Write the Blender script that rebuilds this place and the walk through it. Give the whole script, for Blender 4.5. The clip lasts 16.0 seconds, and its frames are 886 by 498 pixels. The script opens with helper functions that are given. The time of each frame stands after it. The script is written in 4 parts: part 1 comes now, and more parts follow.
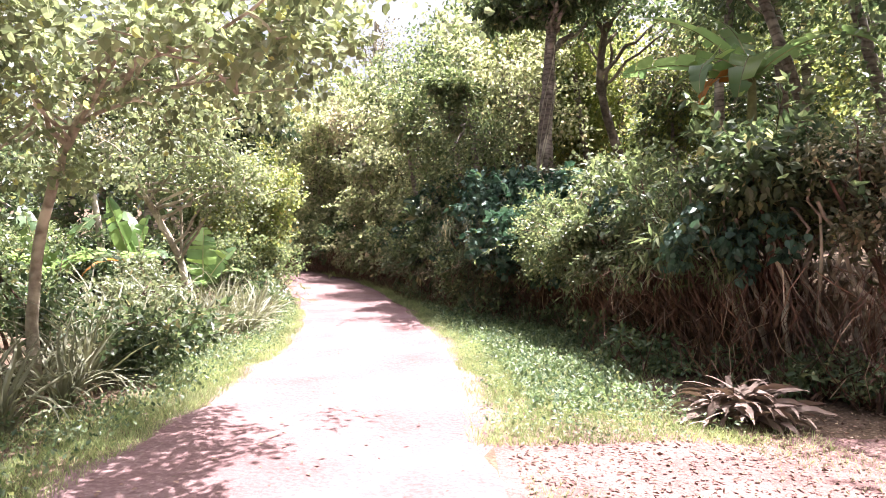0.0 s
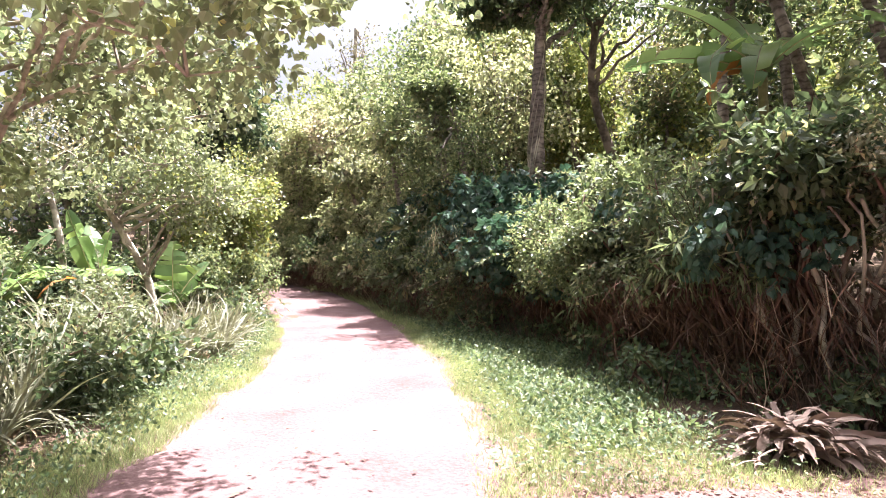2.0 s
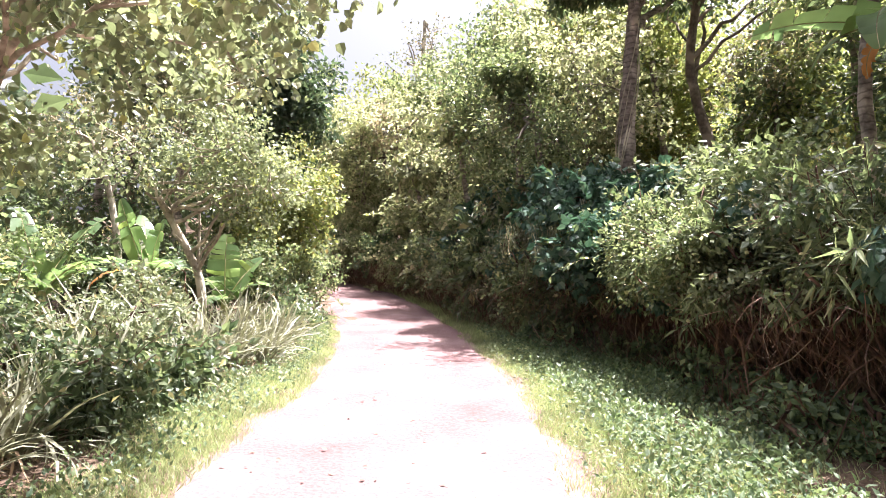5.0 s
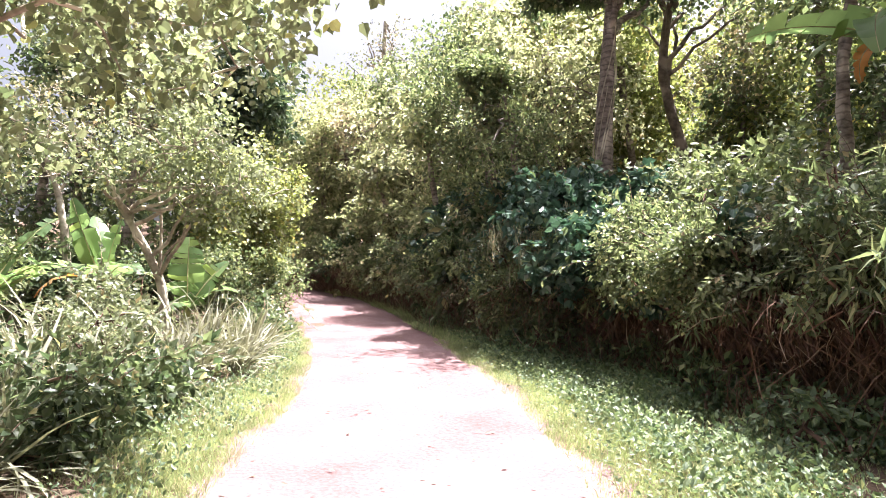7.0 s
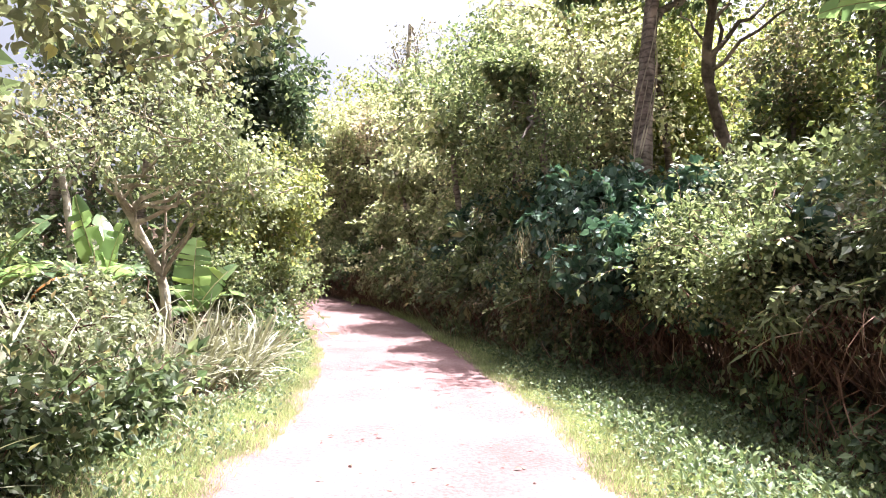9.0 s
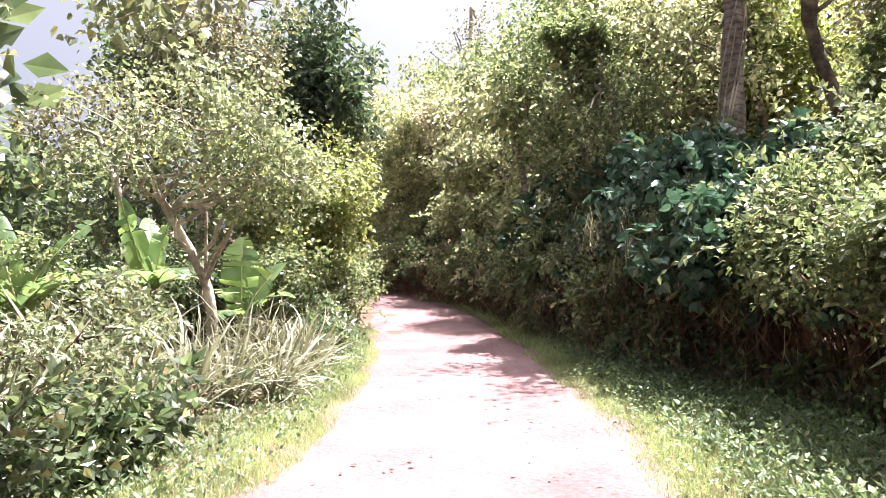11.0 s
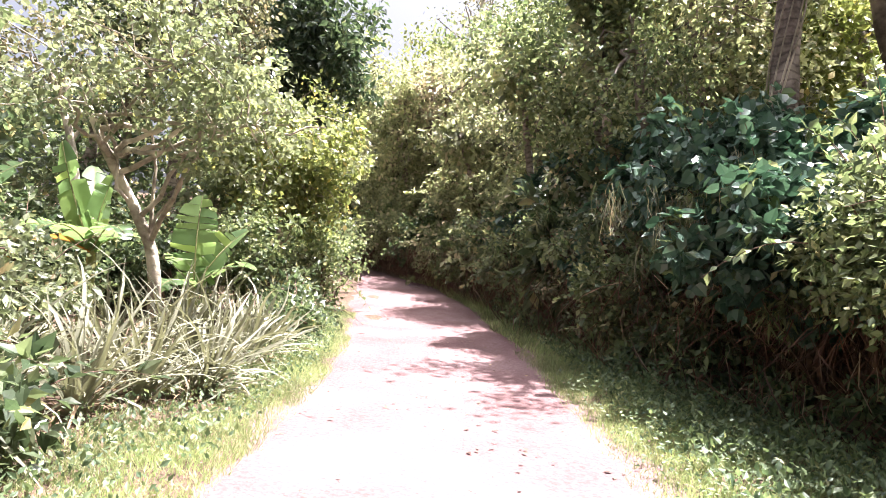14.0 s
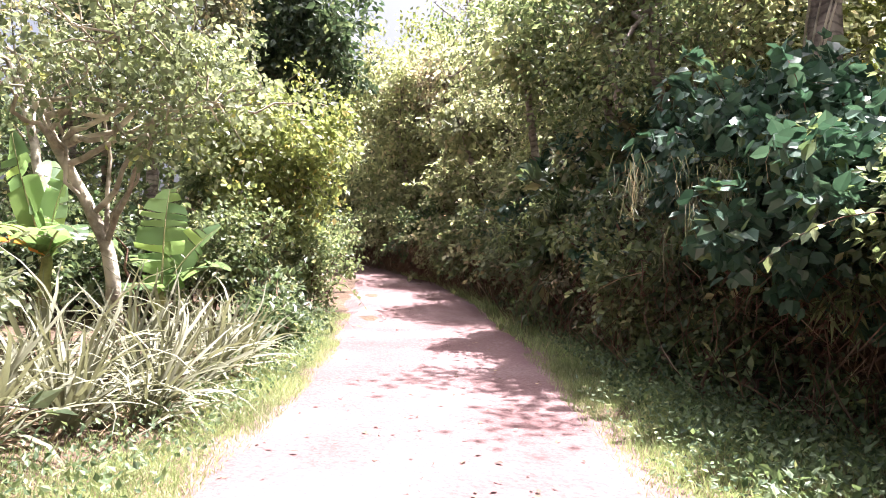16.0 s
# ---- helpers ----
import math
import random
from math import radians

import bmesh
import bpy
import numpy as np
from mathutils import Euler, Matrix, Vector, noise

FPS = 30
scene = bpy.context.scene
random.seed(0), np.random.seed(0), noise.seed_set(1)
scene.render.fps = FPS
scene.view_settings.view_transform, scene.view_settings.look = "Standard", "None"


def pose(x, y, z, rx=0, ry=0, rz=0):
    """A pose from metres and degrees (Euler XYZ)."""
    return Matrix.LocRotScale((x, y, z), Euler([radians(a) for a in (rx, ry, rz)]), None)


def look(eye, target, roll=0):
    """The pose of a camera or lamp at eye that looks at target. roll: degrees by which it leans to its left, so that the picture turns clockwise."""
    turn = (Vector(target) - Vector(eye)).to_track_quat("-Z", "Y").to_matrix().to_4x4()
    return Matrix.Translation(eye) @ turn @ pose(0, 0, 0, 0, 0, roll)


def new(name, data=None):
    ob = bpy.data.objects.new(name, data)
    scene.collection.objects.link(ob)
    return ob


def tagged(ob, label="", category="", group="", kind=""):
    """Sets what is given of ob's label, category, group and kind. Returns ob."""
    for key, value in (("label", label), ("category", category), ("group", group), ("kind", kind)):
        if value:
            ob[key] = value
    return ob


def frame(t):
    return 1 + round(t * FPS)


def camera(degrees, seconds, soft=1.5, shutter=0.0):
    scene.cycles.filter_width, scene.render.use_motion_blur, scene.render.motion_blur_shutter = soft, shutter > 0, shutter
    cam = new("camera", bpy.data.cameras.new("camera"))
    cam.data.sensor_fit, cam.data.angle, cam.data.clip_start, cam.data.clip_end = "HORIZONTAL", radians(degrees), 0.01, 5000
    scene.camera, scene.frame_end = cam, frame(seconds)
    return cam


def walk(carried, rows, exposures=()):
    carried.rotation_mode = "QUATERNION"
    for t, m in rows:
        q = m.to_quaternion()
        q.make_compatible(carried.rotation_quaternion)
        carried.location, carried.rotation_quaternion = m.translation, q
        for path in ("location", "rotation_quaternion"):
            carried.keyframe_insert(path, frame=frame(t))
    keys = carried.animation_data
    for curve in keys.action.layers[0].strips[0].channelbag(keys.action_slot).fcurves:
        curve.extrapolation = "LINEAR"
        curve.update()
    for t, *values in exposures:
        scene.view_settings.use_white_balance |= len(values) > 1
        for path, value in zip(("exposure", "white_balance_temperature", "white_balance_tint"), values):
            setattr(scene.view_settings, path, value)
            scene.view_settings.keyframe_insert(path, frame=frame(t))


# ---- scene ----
cam = camera(71.2, 16.0, soft=0.6)
PATH = [
    (0, (0.103, 0.704, 1.565), (0.087, 2.704, 1.568), -0.1),
    (0.5, (0.095, 0.88, 1.541), (-0.071, 2.873, 1.536), -1.5),
    (1, (0.122, 1.138, 1.58), (-0.095, 3.121, 1.725), -0.3),
    (1.5, (0.08, 1.391, 1.559), (-0.026, 3.387, 1.637), -0.3),
    (2, (-0.002, 1.59, 1.571), (0.036, 3.59, 1.608), -1.1),
    (2.5, (-0.04, 1.759, 1.574), (-0.16, 3.754, 1.634), -0.6),
    (3, (-0.046, 1.925, 1.568), (-0.229, 3.913, 1.691), 0.5),
    (3.5, (-0.099, 2.211, 1.576), (-0.234, 4.201, 1.728), 0.3),
    (4, (-0.214, 2.407, 1.571), (-0.292, 4.406, 1.582), -1.0),
    (4.2, (-0.201, 2.546, 1.585), (-0.331, 4.541, 1.63), -0.3),
    (6.5, (-0.536, 3.266, 1.551), (-0.699, 5.259, 1.591), 1.2),
    (7, (-0.754, 3.325, 1.561), (-0.755, 5.324, 1.62), 0.5),
    (7.5, (-0.737, 3.595, 1.55), (-0.806, 5.594, 1.543), 0.9),
    (8, (-0.714, 3.735, 1.5), (-0.867, 5.727, 1.603), 3.4),
    (8.5, (-0.72, 4.012, 1.512), (-0.923, 5.998, 1.632), 1.4),
    (9, (-0.762, 4.233, 1.489), (-0.837, 6.229, 1.58), 1.4),
    (9.2, (-0.737, 4.348, 1.491), (-0.864, 6.343, 1.561), 1.6),
    (11.5, (-0.487, 5.624, 1.461), (-0.86, 7.588, 1.528), 0.2),
    (12, (-0.493, 5.885, 1.436), (-0.848, 7.852, 1.495), 4.0),
    (12.5, (-0.536, 6.147, 1.418), (-0.82, 8.127, 1.386), 2.2),
    (13, (-0.493, 6.413, 1.424), (-0.822, 8.385, 1.487), 1.7),
    (13.5, (-0.504, 6.649, 1.431), (-0.864, 8.616, 1.41), 2.7),
    (14, (-0.63, 6.837, 1.421), (-0.945, 8.812, 1.439), 3.2),
    (14.5, (-0.628, 7.12, 1.424), (-0.963, 9.092, 1.444), 2.3),
    (15, (-0.601, 7.388, 1.409), (-0.981, 9.35, 1.342), 2.5),
    (15.5, (-0.637, 7.653, 1.401), (-0.887, 9.637, 1.385), 1.9),
    (16, (-0.638, 7.873, 1.38), (-0.978, 9.844, 1.383), 1.5),
]
walk(cam, [(t, look(eye, target, roll)) for t, eye, target, roll in PATH], [(0.0, 2.39, 6180, 17), (16.0, 2.39, 6180, 17)])

# ---- light ----
SUN_WAY = Vector((0.27, 0.22, 1.0)).normalized()
world = bpy.data.worlds.new("sky")
scene.world = world
world.use_nodes = True
wn = world.node_tree.nodes
sky = wn.new("ShaderNodeTexSky")
sky.sky_type = "NISHITA"
sky.sun_disc = False
sky.sun_elevation = math.asin(SUN_WAY.z)
sky.sun_rotation = math.atan2(SUN_WAY.x, SUN_WAY.y)
sky.air_density, sky.dust_density, sky.ozone_density = 0.6, 10.0, 0.4
wn["Background"].inputs["Strength"].default_value = 0.069
haze = wn.new("ShaderNodeHueSaturation")
haze.inputs["Saturation"].default_value = 0.5
world.node_tree.links.new(sky.outputs[0], haze.inputs["Color"])
world.node_tree.links.new(haze.outputs[0], wn["Background"].inputs["Color"])
sun = new("sun", bpy.data.lights.new("sun", "SUN"))
sun.data.energy, sun.data.angle, sun.data.color = 5.0, radians(0.53), (1.0, 0.955, 0.88)
sun.matrix_world = look(SUN_WAY * 50, (0, 0, 0))

RNG = np.random.default_rng(7)


# ---- materials ----
def material(name):
    m = bpy.data.materials.new(name)
    m.use_nodes = True
    return m, m.node_tree.nodes, m.node_tree.links, m.node_tree.nodes["Principled BSDF"]


def ramp(nodes, stops):
    r = nodes.new("ShaderNodeValToRGB")
    while len(r.color_ramp.elements) < len(stops):
        r.color_ramp.elements.new(0.5)
    for e, (p, c) in zip(r.color_ramp.elements, stops):
        e.position, e.color = p, (*c, 1)
    return r


def texture(nodes, links, kind, scale, detail=4, coords="Object"):
    co = nodes.new("ShaderNodeTexCoord")
    n = nodes.new("ShaderNodeTexNoise" if kind == "noise" else "ShaderNodeTexVoronoi")
    n.inputs["Scale"].default_value = scale
    if kind == "noise":
        n.inputs["Detail"].default_value = detail
    links.new(co.outputs[coords], n.inputs["Vector"])
    return n


def leaf_material(name, dark, light, odd, rough=0.3, trans=0.46, odd_share=0.04):
    """A leaf: each one has its own tone, light passes through, the surface is waxy."""
    m, nodes, links, bsdf = material(name)
    geo = nodes.new("ShaderNodeNewGeometry")
    mid = tuple((a + b) / 2 for a, b in zip(dark, light))
    r = ramp(nodes, [(0.0, dark), (0.5, mid), (1 - odd_share - 0.02, light), (1 - odd_share, odd)])
    links.new(geo.outputs["Random Per Island"], r.inputs[0])
    n = texture(nodes, links, "noise", 1.3, 3)
    big = nodes.new("ShaderNodeMapRange")
    big.inputs["From Min"].default_value, big.inputs["From Max"].default_value = 0.3, 0.7
    big.inputs["To Min"].default_value, big.inputs["To Max"].default_value = 0.7, 1.3
    links.new(n.outputs["Fac"], big.inputs["Value"])
    hsv = nodes.new("ShaderNodeHueSaturation")
    links.new(r.outputs[0], hsv.inputs["Color"])
    links.new(big.outputs[0], hsv.inputs["Value"])
    links.new(hsv.outputs[0], bsdf.inputs["Base Color"])
    fine = texture(nodes, links, "noise", 60, 2)
    rr = nodes.new("ShaderNodeMapRange")
    rr.inputs["To Min"].default_value, rr.inputs["To Max"].default_value = rough - 0.1, rough + 0.15
    links.new(fine.outputs["Fac"], rr.inputs["Value"])
    links.new(rr.outputs[0], bsdf.inputs["Roughness"])
    tr = nodes.new("ShaderNodeBsdfTranslucent")
    warm = nodes.new("ShaderNodeMix")
    warm.data_type, warm.blend_type = "RGBA", "MULTIPLY"
    warm.inputs["Factor"].default_value = 1.0
    links.new(hsv.outputs[0], warm.inputs["A"])
    warm.inputs["B"].default_value = (1.68, 1.7, 1.3, 1)
    links.new(warm.outputs["Result"], tr.inputs["Color"])
    mix = nodes.new("ShaderNodeMixShader")
    mix.inputs[0].default_value = trans
    links.new(bsdf.outputs[0], mix.inputs[1])
    links.new(tr.outputs[0], mix.inputs[2])
    links.new(mix.outputs[0], nodes["Material Output"].inputs["Surface"])
    return m


def bark_material(name, a, b, scale=9.0, rings=0.0):
    m, nodes, links, bsdf = material(name)
    n = texture(nodes, links, "noise", scale, 6)
    lichen = texture(nodes, links, "noise", 2.2, 3)
    r = ramp(nodes, [(0.3, a), (0.7, b)])
    links.new(n.outputs["Fac"], r.inputs[0])
    pale = ramp(nodes, [(0.52, (0, 0, 0)), (0.62, (1, 1, 1))])
    links.new(lichen.outputs["Fac"], pale.inputs[0])
    mx = nodes.new("ShaderNodeMix")
    mx.data_type = "RGBA"
    links.new(pale.outputs[0], mx.inputs["Factor"])
    links.new(r.outputs[0], mx.inputs["A"])
    mx.inputs["B"].default_value = (*(min(1, v * 1.5 + 0.03) for v in b), 1)
    links.new(mx.outputs["Result"], bsdf.inputs["Base Color"])
    bsdf.inputs["Roughness"].default_value = 0.9
    bump = nodes.new("ShaderNodeBump")
    bump.inputs["Strength"].default_value, bump.inputs["Distance"].default_value = 0.9, 0.03
    links.new(n.outputs["Fac"], bump.inputs["Height"])
    links.new(bump.outputs[0], bsdf.inputs["Normal"])
    if rings:
        co = nodes.new("ShaderNodeTexCoord")
        wave = nodes.new("ShaderNodeTexWave")
        wave.bands_direction = "Z"
        for key, value in (("Scale", rings), ("Distortion", 5.0), ("Detail", 4.0), ("Detail Scale", 1.6)):
            wave.inputs[key].default_value = value
        links.new(co.outputs["Object"], wave.inputs["Vector"])
        dark = ramp(nodes, [(0.0, tuple(v * 0.5 for v in a)), (0.28, (1, 1, 1))])
        links.new(wave.outputs["Fac"], dark.inputs[0])
        band = nodes.new("ShaderNodeMix")
        band.data_type, band.blend_type = "RGBA", "MULTIPLY"
        band.inputs["Factor"].default_value = 0.45
        links.new(mx.outputs["Result"], band.inputs["A"])
        links.new(dark.outputs[0], band.inputs["B"])
        links.new(band.outputs["Result"], bsdf.inputs["Base Color"])
    return m


def soil_material(name, stops, coarse, fine, bump_depth, rough=0.95):
    m, nodes, links, bsdf = material(name)
    n1 = texture(nodes, links, "noise", coarse, 5)
    n2 = texture(nodes, links, "noise", fine, 6)
    add = nodes.new("ShaderNodeMix")
    add.inputs["Factor"].default_value = 0.45
    links.new(n1.outputs["Fac"], add.inputs["A"])
    links.new(n2.outputs["Fac"], add.inputs["B"])
    r = ramp(nodes, stops)
    links.new(add.outputs["Result"], r.inputs[0])
    links.new(r.outputs[0], bsdf.inputs["Base Color"])
    bsdf.inputs["Roughness"].default_value = rough
    bsdf.inputs["Specular IOR Level"].default_value = 0.2
    bump = nodes.new("ShaderNodeBump")
    bump.inputs["Strength"].default_value, bump.inputs["Distance"].default_value = 0.9, bump_depth
    links.new(n2.outputs["Fac"], bump.inputs["Height"])
    links.new(bump.outputs[0], bsdf.inputs["Normal"])
    return m


LEAF_MID = leaf_material("leaf_mid_green", (0.04, 0.065, 0.035), (0.135, 0.165, 0.09), (0.33, 0.30, 0.17))
LEAF_LIGHT = leaf_material("leaf_light_green", (0.07, 0.10, 0.05), (0.23, 0.26, 0.14), (0.42, 0.40, 0.24))
LEAF_YELLOW = leaf_material("leaf_yellow_green", (0.10, 0.125, 0.045), (0.28, 0.30, 0.115), (0.42, 0.34, 0.14), 0.4, 0.48)
LEAF_DARK = leaf_material("leaf_dark_glossy", (0.04, 0.068, 0.04), (0.115, 0.15, 0.085), (0.2, 0.22, 0.12), 0.25, 0.3)
LEAF_GREY = leaf_material("leaf_dusty_grey_green", (0.10, 0.12, 0.07), (0.235, 0.26, 0.16), (0.30, 0.24, 0.15), 0.42, 0.3)
LEAF_ROUND = leaf_material("leaf_round_dusty", (0.10, 0.12, 0.07), (0.26, 0.285, 0.18), (0.42, 0.42, 0.18), 0.3, 0.44, 0.03)
LEAF_VINE = leaf_material("leaf_vine_blue_green", (0.035, 0.08, 0.055), (0.085, 0.15, 0.105), (0.15, 0.2, 0.09), 0.36, 0.2)
LEAF_OLIVE = leaf_material("leaf_olive", (0.08, 0.085, 0.05), (0.22, 0.21, 0.13), (0.38, 0.30, 0.20), 0.4, 0.3, 0.1)
# Leaf colour lightened to stand for sunlight on the hedge and far foliage.
LEAF_SUN_PALED = leaf_material("leaf_sunlight_in_colour", (0.16, 0.175, 0.10), (0.40, 0.41, 0.27), (0.48, 0.42, 0.33), 0.4, 0.5, 0.08)
LEAF_PINK = leaf_material("leaf_pinkish_seed_heads", (0.24, 0.20, 0.14), (0.46, 0.39, 0.30), (0.45, 0.41, 0.30), 0.6, 0.3)
LEAF_BANANA = leaf_material("banana_leaf_green", (0.09, 0.15, 0.07), (0.18, 0.25, 0.1), (0.24, 0.32, 0.11), 0.3, 0.52)
LEAF_BANANA_DRY = leaf_material("banana_leaf_dry_orange", (0.30, 0.12, 0.03), (0.45, 0.20, 0.06), (0.3, 0.2, 0.1), 0.6, 0.4)
GRASS = leaf_material("grass_green", (0.16, 0.20, 0.085), (0.37, 0.42, 0.22), (0.48, 0.43, 0.28), 0.45, 0.36, 0.08)
HERB = leaf_material("herb_leaf", (0.055, 0.09, 0.05), (0.19, 0.24, 0.12), (0.32, 0.33, 0.17), 0.5, 0.33)
STRAP = leaf_material("strap_leaf_grey_green", (0.08, 0.085, 0.055), (0.225, 0.22, 0.15), (0.30, 0.21, 0.12), 0.6, 0.2, 0.25)
STRAP_DRY = leaf_material("strap_leaf_dry_tan", (0.14, 0.085, 0.05), (0.34, 0.24, 0.15), (0.42, 0.35, 0.25), 0.75, 0.12, 0.15)
STRAW = leaf_material("dry_brown_stalks", (0.05, 0.025, 0.018), (0.20, 0.105, 0.07), (0.38, 0.28, 0.20), 0.7, 0.12, 0.08)
LITTER = leaf_material("fallen_leaf_brown", (0.08, 0.045, 0.035), (0.24, 0.15, 0.11), (0.36, 0.27, 0.18), 0.7, 0.05)
HUSK = leaf_material("dry_husk_pale", (0.09, 0.055, 0.05), (0.29, 0.205, 0.165), (0.46, 0.40, 0.31), 0.7, 0.08)
BARK_GREY = bark_material("bark_grey_brown", (0.10, 0.075, 0.065), (0.27, 0.22, 0.195), 13.0, 2.6)
BARK_PALE = bark_material("bark_pale", (0.20, 0.16, 0.12), (0.40, 0.35, 0.28), 14)
BARK_DARK = bark_material("bark_dark", (0.06, 0.045, 0.035), (0.16, 0.12, 0.09), 12)
BARK_RED = bark_material("stem_red_brown", (0.045, 0.024, 0.018), (0.13, 0.07, 0.048), 20)
PSEUDOSTEM = bark_material("banana_stem", (0.12, 0.11, 0.05), (0.26, 0.24, 0.12), 8)
ROAD = soil_material("red_laterite_dust", [(0.30, (0.112, 0.06, 0.061)), (0.5, (0.165, 0.102, 0.104)), (0.68, (0.25, 0.176, 0.18))], 0.9, 26, 0.02)
SOIL = soil_material("woodland_soil", [(0.32, (0.05, 0.032, 0.026)), (0.5, (0.11, 0.075, 0.054)), (0.68, (0.19, 0.135, 0.09))], 1.6, 22, 0.04)
CLEARING = soil_material("trodden_red_earth", [(0.30, (0.10, 0.055, 0.05)), (0.5, (0.175, 0.10, 0.095)), (0.68, (0.26, 0.175, 0.165))], 1.7, 30, 0.03)


# ---- geometry helpers ----
def link_mesh(name, verts, faces, mat, smooth=False):
    """One mesh object out of vertex and triangle arrays."""
    verts, faces = np.asarray(verts, np.float32), np.asarray(faces, np.int32)
    me = bpy.data.meshes.new(name)
    me.vertices.add(len(verts))
    me.vertices.foreach_set("co", verts.ravel())
    me.loops.add(faces.size)
    me.loops.foreach_set("vertex_index", faces.ravel())
    me.polygons.add(len(faces))
    me.polygons.foreach_set("loop_start", np.arange(len(faces), dtype=np.int32) * 3)
    me.polygons.foreach_set("use_smooth", np.full(len(faces), smooth))
    me.update(calc_edges=True)
    me.materials.append(mat)
    return new(name, me)


def place(ob, parent):
    """Makes ob a part of parent; ob's mesh is in world metres."""
    ob.parent = parent
    ob.matrix_parent_inverse = Matrix.Translation(parent.matrix_basis.translation).inverted()
    return ob


def thing(name, at, label, category, group="", kind=""):
    e = new(name)
    e.empty_display_size = 0.2
    e.matrix_basis = Matrix.Translation(at)
    return tagged(e, label, category, group, kind)


LEAVES = {
    "oval": ([(0, 0, 0), (-0.27, 0.42, 0.07), (0.27, 0.42, 0.07), (0, 0.45, 0), (0, 1, -0.06)], [(0, 3, 1), (0, 2, 3), (1, 3, 4), (3, 2, 4)]),
    "heart": ([(0, 0.04, -0.02), (-0.38, 0.1, 0.06), (-0.42, 0.55, 0.06), (0, 1.05, -0.12), (0.42, 0.55, 0.06), (0.38, 0.1, 0.06)],
              [(0, 5, 4), (0, 4, 3), (0, 3, 2), (0, 2, 1)]),
    "lance": ([(0, 0, 0), (-0.08, 0.35, 0.03), (0.08, 0.35, 0.03), (0, 0.4, 0), (0, 1, -0.18)], [(0, 3, 1), (0, 2, 3), (1, 3, 4), (3, 2, 4)]),
    "diamond": ([(0, 0, 0), (-0.33, 0.45, 0.06), (0.33, 0.45, 0.06), (0, 1, -0.05)], [(0, 3, 1), (0, 2, 3)]),
    "blade": ([(-0.035, 0, 0), (0.035, 0, 0), (-0.03, 0.5, 0.02), (0.03, 0.5, 0.02), (0, 1, -0.14)], [(0, 1, 3), (0, 3, 2), (2, 3, 4)]),
    "strand": ([(-0.008, 0, 0), (0.008, 0, 0), (-0.008, 0.35, 0.16), (0.008, 0.35, 0.16), (-0.006, 0.7, 0.10), (0.006, 0.7, 0.10), (0, 0.95, -0.22)],
               [(0, 1, 3), (0, 3, 2), (2, 3, 5), (2, 5, 4), (4, 5, 6)]),
}


def unit(a):
    return a / np.maximum(np.linalg.norm(a, axis=1, keepdims=True), 1e-6)


def leaf_arrays(shape, at, way, normal, size):
    """Leaves of one shape: each at its place, pointing its way, facing its normal."""
    tv, tf = LEAVES[shape]
    tv, tf = np.array(tv, float), np.array(tf)
    y = unit(way)
    x = unit(np.cross(y, normal))
    z = np.cross(x, y)
    basis = np.stack([x, y, z], 1) * np.asarray(size)[:, None, None]
    verts = np.einsum("vk,nkc->nvc", tv, basis) + at[:, None, :]
    faces = tf[None] + (np.arange(len(at)) * len(tv))[:, None, None]
    return verts.reshape(-1, 3), faces.reshape(-1, 3)


def tube(points, radii, sides=7, wobble=0.0):
    """A tapered, slightly uneven tube along a line of points."""
    p = np.array(points, float)
    d = unit(np.gradient(p, axis=0))
    ref = np.where(np.abs(d[:, 2:3]) > 0.9, [[1.0, 0, 0]], [[0, 0, 1.0]])
    a = unit(np.cross(d, ref))
    b = np.cross(d, a)
    ang = np.linspace(0, 2 * np.pi, sides, endpoint=False)
    r = np.asarray(radii, float)[:, None] * (1 + wobble * RNG.uniform(-1, 1, (len(p), sides)))
    v = p[:, None] + r[..., None] * (np.cos(ang)[None, :, None] * a[:, None] + np.sin(ang)[None, :, None] * b[:, None])
    f = []
    for i in range(len(p) - 1):
        for j in range(sides):
            k = (j + 1) % sides
            q = (i * sides + j, i * sides + k, (i + 1) * sides + k, (i + 1) * sides + j)
            f += [(q[0], q[1], q[2]), (q[0], q[2], q[3])]
    return v.reshape(-1, 3), np.array(f)


def join(pieces):
    vs, fs, n = [], [], 0
    for v, f in pieces:
        vs.append(v)
        fs.append(np.asarray(f) + n)
        n += len(v)
    return np.concatenate(vs), np.concatenate(fs)


def bent(a, b, sag, n=6, jitter=0.0):
    """A bowed line from a to b."""
    a, b = np.array(a, float), np.array(b, float)
    t = np.linspace(0, 1, n)[:, None]
    p = a + (b - a) * t + np.array([0, 0, 1.0]) * sag * 4 * t * (1 - t)
    p[1:-1] += RNG.normal(0, 1, (n - 2, 3)) * jitter
    return p


def clumps(centre, radii, n, size, floor=-9.0, shell=0.45):
    """Uneven clumps of leaves in a rough ellipsoid: rows of x, y, z, radius."""
    d = unit(RNG.normal(0, 1, (n * 3, 3)))
    r = RNG.uniform(shell, 1.0, (n * 3, 1)) * (0.75 + 0.35 * np.sin(d[:, :1] * 5 + RNG.uniform(0, 6)) * np.cos(d[:, 1:2] * 4 + RNG.uniform(0, 6)) + 0.1)
    p = np.array(centre) + d * r * np.array(radii)
    p = p[p[:, 2] > floor][:n]
    return np.column_stack([p, RNG.uniform(*size, len(p))])


